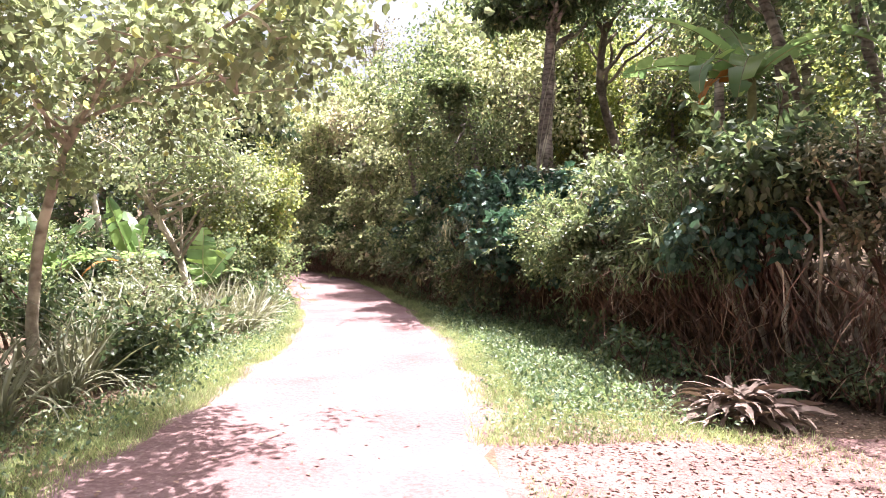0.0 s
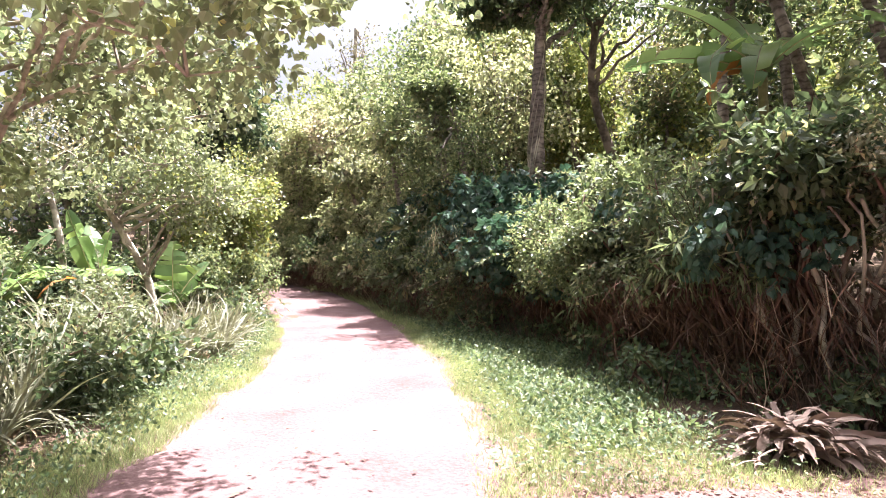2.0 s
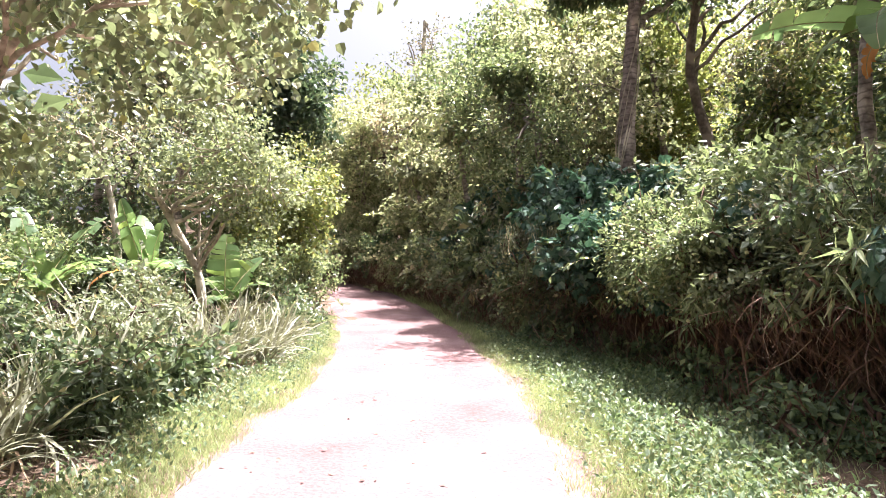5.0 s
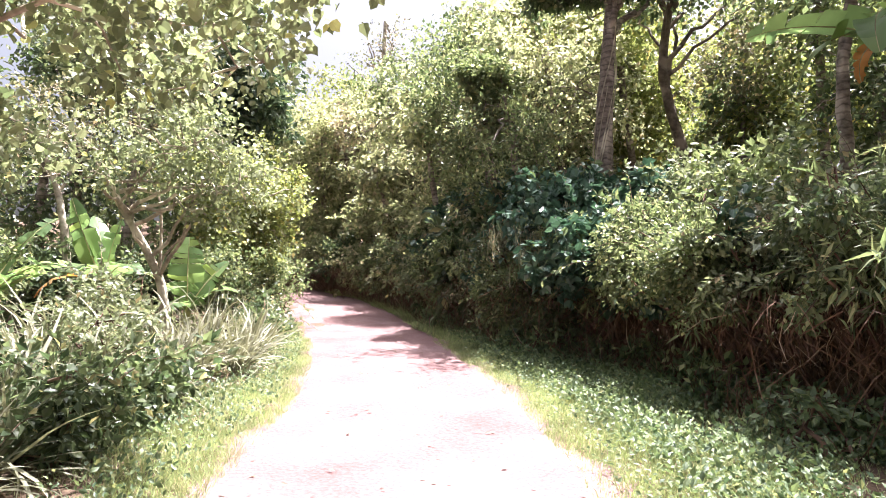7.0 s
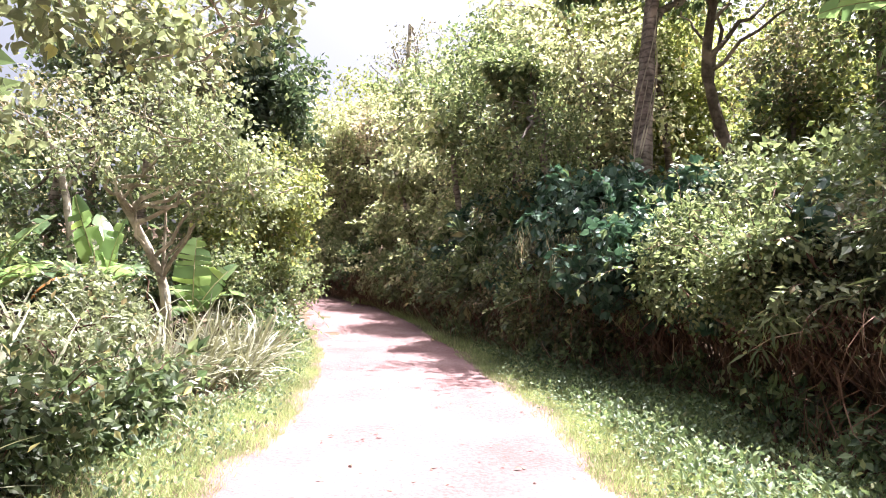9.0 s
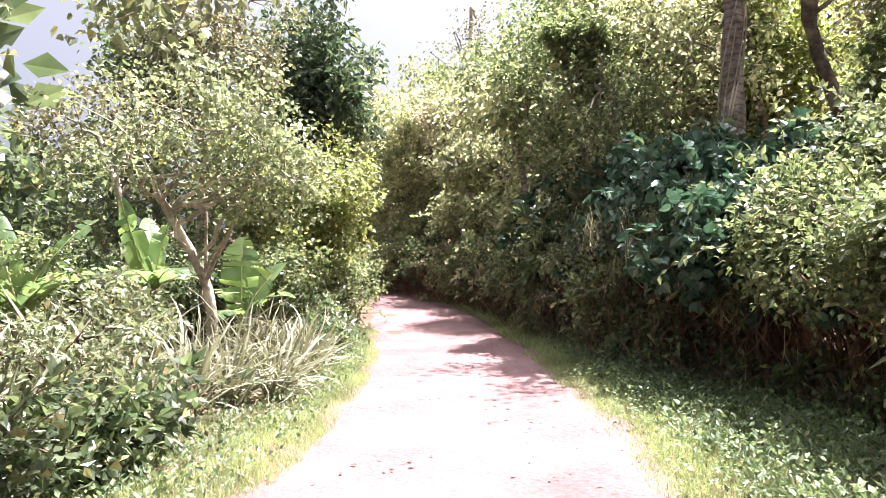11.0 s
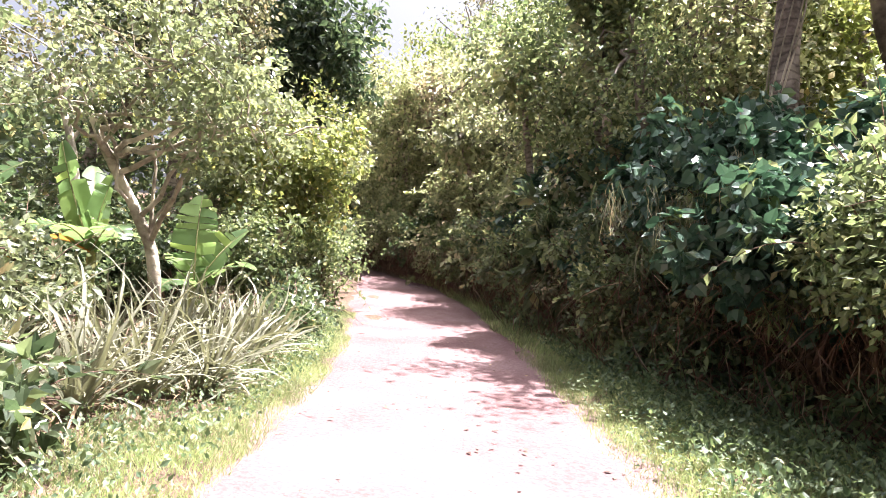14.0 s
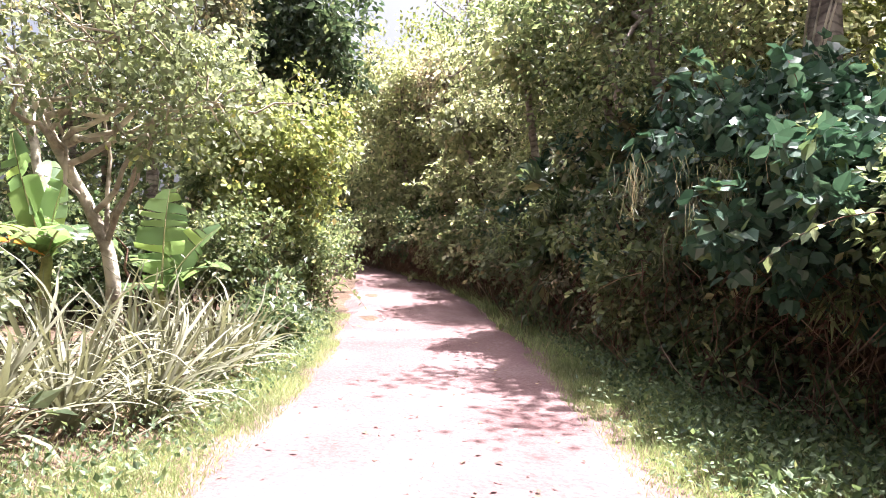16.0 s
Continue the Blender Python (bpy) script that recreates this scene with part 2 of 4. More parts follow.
def foliage(cl, per, shape, size, droop=0.25, flat=0.5):
    """Leaf arrays over clumps: denser on the outside of each clump."""
    k = np.repeat(np.arange(len(cl)), per)
    d = unit(RNG.normal(0, 1, (len(k), 3)))
    rad = RNG.uniform(0.05, 1.15, (len(k), 1)) ** 0.7
    at = cl[k, :3] + d * rad * cl[k, 3:4] * np.array([1, 1, 0.75])
    way = d * 0.7 + RNG.normal(0, 0.6, (len(k), 3)) + np.array([0, 0, -droop])
    nor = RNG.normal(0, 0.7, (len(k), 3)) + d * 0.35 + np.array([0, 0, flat + 0.35])
    return leaf_arrays(shape, at, way, nor, RNG.uniform(*size, len(k)))


def shoots(centre, radii, count, shape, size, leaves=16):
    """Long arching shoots that break the outline of a shrub: leaf arrays, and the lines that carry them."""
    at, way, nor, lines = [], [], [], []
    for _ in range(count):
        d = RNG.normal(0, 1, 3) + np.array([0, 0, 0.35])
        d /= np.linalg.norm(d)
        a = np.array(centre) + d * np.array(radii) * RNG.uniform(0.5, 0.85)
        L = RNG.uniform(0.35, 0.9)
        p = bent(a, a + d * L + np.array([0, 0, -0.25 * L]), 0.12 * L, 6)
        lines.append(p)
        t = RNG.uniform(0.1, 1.0, leaves)
        q = np.column_stack([np.interp(t, np.linspace(0, 1, 6), p[:, i]) for i in range(3)])
        at.append(q)
        way.append(d * 0.8 + RNG.normal(0, 0.7, (leaves, 3)) + np.array([0, 0, -0.2]))
        nor.append(RNG.normal(0, 0.5, (leaves, 3)) + np.array([0, 0, 0.9]))
    at = np.concatenate(at)
    return leaf_arrays(shape, at, np.concatenate(way), np.concatenate(nor), RNG.uniform(*size, len(at)) * 1.15), lines


def twig_pieces(cl, root, share=0.5, r=0.012):
    out = []
    for c in cl:
        if RNG.random() < share:
            q = root[np.argmin(np.linalg.norm(root - c[:3], axis=1))]
            out.append(tube(bent(q, c[:3], RNG.uniform(-0.1, 0.2), 4, 0.05), [r * 1.6, r * 1.2, r, r * 0.5], 4))
    return out


# ---- the lie of the land ----
ROAD_EDGES = [((-2.6, -60), (0.65, -60)), ((-2.6, 0), (0.65, 0)), ((-2.6, 8), (0.65, 8)), ((-2.68, 10.4), (0.45, 10.4)), ((-2.95, 12.4), (0.15, 12.4)),
              ((-3.5, 15.2), (-0.4, 15.2)), ((-4.1, 17.3), (-0.85, 17.2)), ((-4.6, 19.2), (-1.45, 19.2)), ((-5.2, 21.4), (-2.05, 21.4)), ((-6.1, 25), (-3.6, 25)),
              ((-7.0, 26.8), (-5.2, 27.2)), ((-8.6, 28), (-7.4, 30.2)), ((-11, 29), (-10.5, 32)), ((-16, 30), (-16, 33)), ((-60, 36), (-60, 39))]
HEDGE = np.array([(6.5, 4.5), (4.6, 7.2), (3.2, 8.6), (3.1, 10.5), (3.05, 11.6), (2.5, 13), (1.3, 15), (0.6, 17), (-0.3, 18.8), (-0.75, 20.8), (-1.9, 23.2), (-2.9, 24.6),
                  (-4.6, 27.4), (-5.9, 28.9), (-8, 31.4), (-12, 34), (-30, 37)], float)


def land(y):
    """The height of the road: level, then a gentle rise."""
    y = np.asarray(y, float)
    return np.where(y < 14, 0, np.where(y < 22, 0.06 * (np.clip(y, 14, 22) - 14) ** 2 / 16, 0.24 + 0.06 * (np.clip(y, 22, 45) - 22)))


def behind_hedge(x, y):
    """How far a place lies behind the foot of the bank (minus: towards the road)."""
    p = np.column_stack([np.ravel(x), np.ravel(y)]).astype(float)
    best, sign = np.full(len(p), 1e9), np.ones(len(p))
    for a, b in zip(HEDGE[:-1], HEDGE[1:]):
        ab = b - a
        t = np.clip(((p - a) @ ab) / (ab @ ab), 0, 1)
        d = np.linalg.norm(p - a - t[:, None] * ab, axis=1)
        s = ab[1] * (p[:, 0] - a[0]) - ab[0] * (p[:, 1] - a[1])
        near = d < best
        best, sign = np.where(near, d, best), np.where(near, np.sign(s), sign)
    return (best * sign).reshape(np.shape(x))


def height(x, y):
    x, y = np.asarray(x, float), np.asarray(y, float)
    d = behind_hedge(x, y)
    near = np.clip((y + 2) / 6, 0, 1)
    step = np.clip((d + 0.25) / 1.5, 0, 1)
    bank = near * (1.25 * step * step * (3 - 2 * step) + 0.16 * np.clip(d - 1.2, 0, 14))
    rough = 0.03 * np.sin(x * 2.1 + 0.7 * y) * np.sin(y * 1.7 - x) * np.clip(np.abs(x + 1) - 1.5, 0, 1)
    return land(y) + bank + rough


def at_ground(x, y):
    return float(height(np.array([x]), np.array([y]))[0])


def grid_axis(lo, hi, fine_lo, fine_hi, step):
    a = np.arange(fine_lo, fine_hi + step, step)
    left = fine_lo - np.geomspace(step, fine_lo - lo, 28)[::-1]
    right = fine_hi + step + np.geomspace(step, hi - fine_hi, 28)
    return np.concatenate([left, a, right])


gx, gy = grid_axis(-1500, 1500, -12, 12, 0.3), grid_axis(-1500, 1500, -4, 36, 0.3)
X, Y = np.meshgrid(gx, gy)
Z = height(X, Y)
w = len(gx)
quad = (np.arange(len(gy) - 1)[:, None] * w + np.arange(w - 1)[None]).ravel()
tri = np.concatenate([np.column_stack([quad, quad + 1, quad + w + 1]), np.column_stack([quad, quad + w + 1, quad + w])])
tagged(link_mesh("ground", np.column_stack([X.ravel(), Y.ravel(), Z.ravel()]), tri, SOIL, True), "dark brown woodland soil rising into a low bank", "ground", kind="structure")

# The road: ragged edges that dip under the verge, two faint wheel tracks.
ea = np.array([a for a, b in ROAD_EDGES], float)
eb = np.array([b for a, b in ROAD_EDGES], float)
s_key = np.concatenate([[0], np.cumsum(np.linalg.norm(np.diff((ea + eb) / 2, axis=0), axis=1))])
s_all = np.concatenate([np.linspace(0, s_key[1] - 6, 12), np.arange(s_key[1] - 5.8, s_key[-2], 0.14), np.linspace(s_key[-2], s_key[-1], 10)])
def along(e):
    return np.column_stack([np.interp(s_all, s_key, e[:, i]) for i in (0, 1)])
def smooth(p, n=12):
    for _ in range(n):
        p[13:-12] = (p[12:-13] + p[13:-12] * 2 + p[14:-11]) / 4
    return p
ra, rb = smooth(along(ea)), smooth(along(eb))
ra[:, 0] += 0.10 * np.sin(s_all * 1.9) + 0.07 * np.sin(s_all * 4.7 + 1) + RNG.normal(0, 0.025, len(ra))
rb[:, 0] += 0.12 * np.sin(s_all * 1.4 + 2) + 0.08 * np.sin(s_all * 3.9) + RNG.normal(0, 0.03, len(rb))
u = np.linspace(-0.06, 1.06, 29)
P = ra[:, None] * (1 - u)[None, :, None] + rb[:, None] * u[None, :, None]
lift = 0.035 - 0.075 * np.clip(np.abs(u - 0.5) * 2 - 0.8, 0, 1) / 0.3 - 0.018 * np.exp(-((u - 0.27) / 0.08) ** 2) - 0.018 * np.exp(-((u - 0.73) / 0.08) ** 2)
RZ = land(P[..., 1]) + lift[None] + 0.006 * np.sin(P[..., 0] * 5 + P[..., 1] * 3)
w = len(u)
quad = (np.arange(len(s_all) - 1)[:, None] * w + np.arange(w - 1)[None]).ravel()
tri = np.concatenate([np.column_stack([quad, quad + 1, quad + w + 1]), np.column_stack([quad, quad + w + 1, quad + w])])
tagged(link_mesh("road", np.column_stack([P.reshape(-1, 2), RZ.ravel()]), tri, ROAD, True), "pale red laterite dirt track with dusty surface", "road", kind="structure")


# The bare red clearing that opens on the bank's side.
cu, cv = np.meshgrid(np.linspace(0, 1, 40), np.linspace(0, 1, 50))
cx = 0.3 + cu * 9.0
cy = -6 + cv * (12.15 + 0.35 * np.sin(cx * 1.6) + 0.2 * np.sin(cx * 4.3 + 1) + 0.35 * cu)
rim = np.clip(np.minimum(np.minimum(cu, 1 - cu) * 30, np.minimum(cv, 1 - cv) * 45), 0, 1)
quad = (np.arange(49)[:, None] * 40 + np.arange(39)[None]).ravel()
tri = np.concatenate([np.column_stack([quad, quad + 1, quad + 41]), np.column_stack([quad, quad + 41, quad + 40])])
tagged(link_mesh("clearing", np.column_stack([cx.ravel(), cy.ravel(), height(cx, cy).ravel() - 0.02 + 0.036 * rim.ravel()]), tri, CLEARING, True), "bare red earth clearing beside the track", "ground", kind="structure")


def road_span(y):
    """The road's left and right edge at y, up to its bend."""
    return np.interp(y, ea[:11, 1], ea[:11, 0]), np.interp(y, eb[:11, 1], eb[:11, 0])


# ---- plant makers ----
SPECIES = {
    "mid": (LEAF_MID, "diamond", (0.055, 0.10)), "light": (LEAF_LIGHT, "diamond", (0.05, 0.095)), "yellow": (LEAF_YELLOW, "diamond", (0.06, 0.11)),
    "dark": (LEAF_DARK, "oval", (0.09, 0.17)), "grey": (LEAF_GREY, "diamond", (0.045, 0.085)), "round": (LEAF_ROUND, "heart", (0.05, 0.095)),
    "vine": (LEAF_VINE, "heart", (0.07, 0.125)), "olive": (LEAF_OLIVE, "diamond", (0.045, 0.085)), "pink": (LEAF_PINK, "diamond", (0.08, 0.16)),
    "bamboo": (LEAF_LIGHT, "lance", (0.09, 0.19)), "fine": (LEAF_LIGHT, "diamond", (0.035, 0.065)), "broad": (LEAF_MID, "oval", (0.10, 0.19)),
    "bigpale": (LEAF_SUN_PALED, "oval", (0.14, 0.25)), "weedy": (LEAF_MID, "oval", (0.06, 0.13)), "pale": (LEAF_SUN_PALED, "diamond", (0.06, 0.11)), "herb": (HERB, "oval", (0.05, 0.12)),
}


def shrub(at, centre, radii, species, n, per, label, stems=6, stem_mat=BARK_RED, floor=0.0, name="shrub", group="roadside shrubs", size=(0.18, 0.38), far=1.0, droop=0.25, near=False):
    """A shrub: bowed stems from its foot, twigs, and leaves in uneven clumps."""
    x, y = at
    z = at_ground(x, y)
    mat, shape, leaf = SPECIES[species]
    shape = "oval" if near and shape == "diamond" else shape
    per = int(per * (1.45 if shape == "diamond" and far < 1.3 else 1.0) * (1.0 if y < 9 else 0.72))
    far *= 1.0 if y < 9 else 1.25
    e = thing(name, (x, y, z), label, "shrub", group)
    cl = clumps(centre, radii, n, size, floor, 0.3)
    ends = []
    for i in range(stems):
        c = cl[RNG.integers(len(cl)), :3]
        a = (x + RNG.normal(0, 0.14), y + RNG.normal(0, 0.14), z - 0.05)
        p = bent(a, c, RNG.uniform(0.05, 0.3), 7, 0.04)
        r0 = RNG.uniform(0.012, 0.035)
        place(link_mesh("stem", *tube(p, np.linspace(r0, r0 * 0.35, 7), 5, 0.1), stem_mat, True), e)
        ends.append(p[2:])
    sp = twig_pieces(cl, np.concatenate(ends), 0.35, 0.007)
    leafage = [foliage(cl, per, shape, (leaf[0] * far, leaf[1] * far), droop)]
    if n >= 24:
        more, lines = shoots(centre, radii, max(6, n // 4), shape, (leaf[0] * far, leaf[1] * far))
        leafage.append(more)
        for p in lines:
            sp.append(tube(p, np.linspace(0.006, 0.002, 6), 3))
    if sp:
        tagged(place(link_mesh("twiggery", *join(sp), stem_mat, True), e), kind="stuff")
    tagged(place(link_mesh("leafage", *join(leafage), mat), e), kind="stuff")
    return e


def tree(at, line, radius, crowns, label, bark=BARK_GREY, name="tree", group="", limbs=7, category="tree", first=10):
    """A tree: tapered trunk along line, limbs into the crown, leaves in clumps.
    crowns: rows of centre, radii, species, clumps, leaves a clump, clump size, leaf scale."""
    x, y = at
    z = at_ground(x, y)
    e = thing(name, (x, y, z), label, category, group)
    p = np.array([(x, y, z - 0.1), *line], float)
    t = np.linspace(0, len(p) - 1, 18)
    q = np.column_stack([np.interp(t, np.arange(len(p)), p[:, i]) for i in range(3)])
    for _ in range(2):
        q[1:-1] = (q[:-2] + 2 * q[1:-1] + q[2:]) / 4
    q[1:-1] += RNG.normal(0, radius * 0.06, (16, 3))
    rr = np.linspace(radius, radius * 0.55, 18)
    rr[:2] *= (1.35, 1.12)
    place(link_mesh("trunk", *tube(q, rr, 12, 0.07), bark, True), e)
    tw = []
    for centre, radii, species, n, per, size, far in crowns:
        mat, shape, leaf = SPECIES[species]
        per = int(per * (1.3 if shape == "diamond" else 1.0) * (1.0 if y < 9 else 0.7))
        far *= 1.0 if y < 9 else 1.3
        cl = clumps(centre, radii, n, size)
        roots = [q[-5:]]
        for i in range(limbs):
            c = cl[RNG.integers(len(cl)), :3]
            a = q[RNG.integers(first, 18)]
            lp = bent(a, c, RNG.uniform(-0.05, 0.25), 8, 0.06)
            r0 = radius * RNG.uniform(0.25, 0.5)
            place(link_mesh("limb", *tube(lp, np.linspace(r0, r0 * 0.25, 8), 7, 0.08), bark, True), e)
            roots.append(lp[2:])
        tw += twig_pieces(cl, np.concatenate(roots), 0.4, 0.010 * max(1, far * 0.6))
        tagged(place(link_mesh("crown", *foliage(cl, per, shape, (leaf[0] * far, leaf[1] * far)), mat), e), kind="stuff")
    tagged(place(link_mesh("twiggery", *join(tw), bark, True), e), kind="stuff")
    return e


def strap_leaf_mesh(length, width, arch, seed, mat, taper=2.2):
    """One long, channelled, arching strap leaf that starts at the origin and leans along +y."""
    rng = np.random.default_rng(seed)
    n = 8
    t = np.linspace(0, 1, n)
    lean = 0.25 + arch * t
    step = length / (n - 1)
    y = np.concatenate([[0], np.cumsum(np.sin(lean[:-1]) * step)])
    z = np.concatenate([[0], np.cumsum(np.cos(lean[:-1]) * step)])
    wd = width * (1 - t ** taper) * 0.5 + 0.002
    side = rng.normal(0, 0.015, n).cumsum()
    v = np.concatenate([np.column_stack([side - wd, y, z + wd * 0.5]), np.column_stack([side, y, z]), np.column_stack([side + wd, y, z + wd * 0.5])])
    f = []
    for i in range(n - 1):
        for k in (0, n):
            a, b, c, d = k + i, k + n + i, k + n + i + 1, k + i + 1
            f += [(a, b, c), (a, c, d)]
    return v, np.array(f)


def mesh_data(name, v, f, mat, smooth=True):
    ob = link_mesh(name, v, f, mat, smooth)
    me = ob.data
    bpy.data.objects.remove(ob)
    return me


STRAPS = [mesh_data("strap_leaf", *strap_leaf_mesh(L, wd, ar, i, STRAP), STRAP)
          for i, (L, wd, ar) in enumerate([(0.95, 0.036, 0.35), (1.1, 0.04, 0.7), (1.2, 0.036, 1.1), (1.0, 0.04, 1.7), (0.8, 0.034, 1.0), (1.3, 0.038, 1.5), (0.9, 0.04, 0.2), (1.15, 0.036, 2.3), (1.0, 0.034, 2.7)])]


DRY_STRAPS = [mesh_data("dry_leaf", *strap_leaf_mesh(L, wd, ar, 60 + i, STRAP_DRY), STRAP_DRY)
              for i, (L, wd, ar) in enumerate([(0.7, 0.03, 1.6), (0.85, 0.028, 2.1), (0.6, 0.034, 2.6), (0.9, 0.03, 1.2)])]


def strap_plant(x, y, scale, count, label="clump of long grey-green spiny strap leaves", lean=0.0):
    """A rosette plant whose leaves are parts of their own."""
    z = at_ground(x, y)
    e = thing("strap_leaved_plant", (x, y, z), label, "plant", "strap-leaved plants along the track")
    for i in range(int(count * 1.3)):
        o = new("strap_leaf", STRAPS[RNG.integers(len(STRAPS))])
        a = i * 2.4 + RNG.normal(0, 0.3)
        s = scale * RNG.uniform(0.7, 1.15)
        r = RNG.uniform(0, 0.16) * scale
        upright = Matrix.LocRotScale((r * math.cos(a + 1.57), r * math.sin(a + 1.57), 0), Euler((RNG.normal(-0.05, 0.28), RNG.normal(0, 0.2), a)), (s, s, s))
        o.matrix_basis = Matrix.Rotation(lean * RNG.uniform(0.3, 1.4), 4, "Y") @ upright
        o.parent = e
    for i in range(count // 3):
        o = new("dry_leaf", DRY_STRAPS[RNG.integers(len(DRY_STRAPS))])
        a, s = RNG.uniform(0, 6.28), scale * RNG.uniform(0.6, 1.1)
        o.matrix_basis = Matrix.LocRotScale((-0.1 * math.sin(a), 0.1 * math.cos(a), 0.03), Euler((RNG.uniform(-1.25, -0.7), RNG.normal(0, 0.3), a)), (s, s, s))
        o.parent = e
    return e


def banana_blade(length, width, arch, seed, tears):
    """A banana leaf blade: two halves hinged on the midrib, torn across into strips."""
    rng = np.random.default_rng(seed)
    n = 30
    t = np.linspace(0, 1, n)
    ang = 0.5 - arch * t ** 1.4
    st = length / (n - 1)
    y = np.concatenate([[0], np.cumsum(np.cos(ang[:-1]) * st)])
    z = np.concatenate([[0], np.cumsum(np.sin(ang[:-1]) * st)])
    wd = width * 0.5 * np.clip(np.sin(np.pi * np.clip(t * 0.93 + 0.05, 0, 1)) ** 0.55, 0.05, 1)
    vs, fs = [], []
    for side in (-1, 1):
        i = 0
        while i < n - 1:
            k = min(n - 1, i + (rng.integers(2, 6) if rng.random() < tears else 9))
            sag = rng.uniform(-0.25, 0.45) if tears > 0.5 else rng.uniform(0.0, 0.3)
            base = sum(len(v) for v in vs)
            rows = []
            for j in range(i, k + 1):
                gap = 0.035 if j == k and k < n - 1 else 0
                for q in (0.0, 0.5, 1.0):
                    rows.append((side * wd[j] * q * (1 - 0.1 * abs(sag)), y[j] - gap * q, z[j] + wd[j] * q * (0.22 - sag * q * 1.3)))
            vs.append(np.array(rows))
            for j in range(k - i):
                for q in (0, 1):
                    a = base + j * 3 + q
                    fs += [(a, a + 1, a + 4), (a, a + 4, a + 3)]
            i = k
    return np.concatenate(vs), np.array(fs), np.column_stack([np.zeros(n), y, z])


def banana_plant(x, y, stem_h, leaves, label, dry=0, z=None):
    """A banana plant: sheathed stem, and leaves with midribs; leaves: rows of heading, length, width, arch, tilt, roll."""
    z = at_ground(x, y) if z is None else z
    e = thing("banana_plant", (x, y, z), label, "banana plant", "banana plants")
    q = bent((x, y, z - 0.05), (x + 0.05, y, z + stem_h), 0, 8, 0.01)
    place(link_mesh("stem", *tube(q, np.linspace(0.12, 0.06, 8), 10, 0.05), PSEUDOSTEM, True), e)
    for i, (head, L, wd, arch, tilt, roll) in enumerate(leaves):
        v, f, rib = banana_blade(L, wd, arch, i + int(abs(x) * 10) + 40, 0.8 if i % 3 else 1.0)
        m = Matrix.LocRotScale((0.05, 0, stem_h - 0.05), Euler((radians(tilt), radians(roll), radians(head))), None)
        lf = link_mesh("leaf_blade", v, f, LEAF_BANANA_DRY if i < dry else LEAF_BANANA, True)
        lf.matrix_basis = m
        lf.parent = e
        r = link_mesh("midrib", *tube(rib, np.linspace(0.018, 0.004, len(rib)), 5), PSEUDOSTEM, True)
        r.parent = lf
    return e


# ---- left of the track ----
tree((-4.25, 7.2), [(-4.3, 7.2, 1.2), (-4.1, 7.2, 2.2), (-3.7, 7.1, 3.0), (-3.2, 6.9, 3.7)], 0.065,
     [((-2.7, 6.3, 3.35), (2.2, 2.3, 0.75), "round", 90, 58, (0.22, 0.42), 1.0), ((-4.3, 7.0, 4.1), (1.9, 2.4, 0.8), "round", 44, 50, (0.25, 0.45), 1.0),
      ((-4.6, 7.6, 2.6), (1.2, 1.6, 0.6), "round", 30, 56, (0.2, 0.4), 1.0), ((-1.0, 4.9, 3.2), (1.0, 0.9, 0.42), "round", 24, 44, (0.16, 0.3), 1.0),
      ((-1.0, 6.6, 4.3), (1.3, 1.9, 0.5), "round", 40, 50, (0.2, 0.4), 1.0), ((-3.2, 8.7, 3.7), (1.6, 1.4, 0.7), "round", 40, 50, (0.2, 0.42), 1.0)],
     "small tree with heart-shaped dusty leaves leaning over the track", BARK_PALE, limbs=4)
tree((-5.85, 14.7), [(-5.8, 14.55, 0.8), (-5.85, 14.5, 1.3), (-6.1, 14.4, 1.9), (-6.5, 14.3, 2.6), (-6.8, 14.3, 3.2)], 0.095,
     [((-5.6, 13.8, 3.7), (2.3, 1.2, 1.25), "round", 84, 50, (0.25, 0.45), 0.8), ((-4.5, 14.1, 3.0), (1.2, 1.0, 1.0), "round", 44, 50, (0.22, 0.4), 0.75)],
     "pale-barked forked tree with round light green leaves", BARK_PALE, limbs=7, first=7)
tree((-6.0, 18.9), [(-6.0, 18.9, 1.2), (-5.9, 18.8, 2.6), (-5.8, 18.8, 3.6)], 0.09,
     [((-5.7, 18.5, 3.0), (1.5, 1.5, 1.9), "yellow", 150, 80, (0.25, 0.45), 1.05), ((-7.3, 19.2, 3.4), (1.5, 1.5, 2.0), "light", 90, 70, (0.3, 0.5), 1.3)], "yellow-green young tree leafy to the ground", BARK_PALE)
tree((-8.0, 24.6), [(-8, 24.6, 3), (-7.8, 24.5, 5), (-7.6, 24.5, 7)], 0.25,
     [((-8.0, 24.5, 7.3), (3.0, 2.4, 3.1), "dark", 160, 90, (0.45, 0.8), 1.5)], "dark glossy-leaved mango-like tree with a dense crown", BARK_DARK)
tree((-5.7, 30.4), [(-5.8, 30.2, 3), (-6.2, 29.6, 6)], 0.13,
     [((-6.3, 28.9, 6.6), (1.8, 1.5, 3.2), "pale", 65, 45, (0.4, 0.7), 1.6)], "slender green tree with leaves coloured pale for sunlight", BARK_GREY)
tree((-9.0, 17.0), [(-9.1, 17, 2), (-9.3, 17, 3.2), (-9.8, 17, 4.4)], 0.1,
     [((-10.2, 17.2, 4.9), (2.4, 1.6, 1.2), "olive", 55, 45, (0.3, 0.55), 1.3)], "thin grey tree with a sparse spreading crown", BARK_PALE)
tree((-9.5, 20.5), [(-9.5, 20.5, 3), (-9.3, 20.4, 5)], 0.16,
     [((-9.2, 20.5, 7.0), (2.8, 2.0, 2.9), "olive", 120, 70, (0.4, 0.7), 1.6)], "tall tree with olive and reddish young leaves", BARK_GREY)
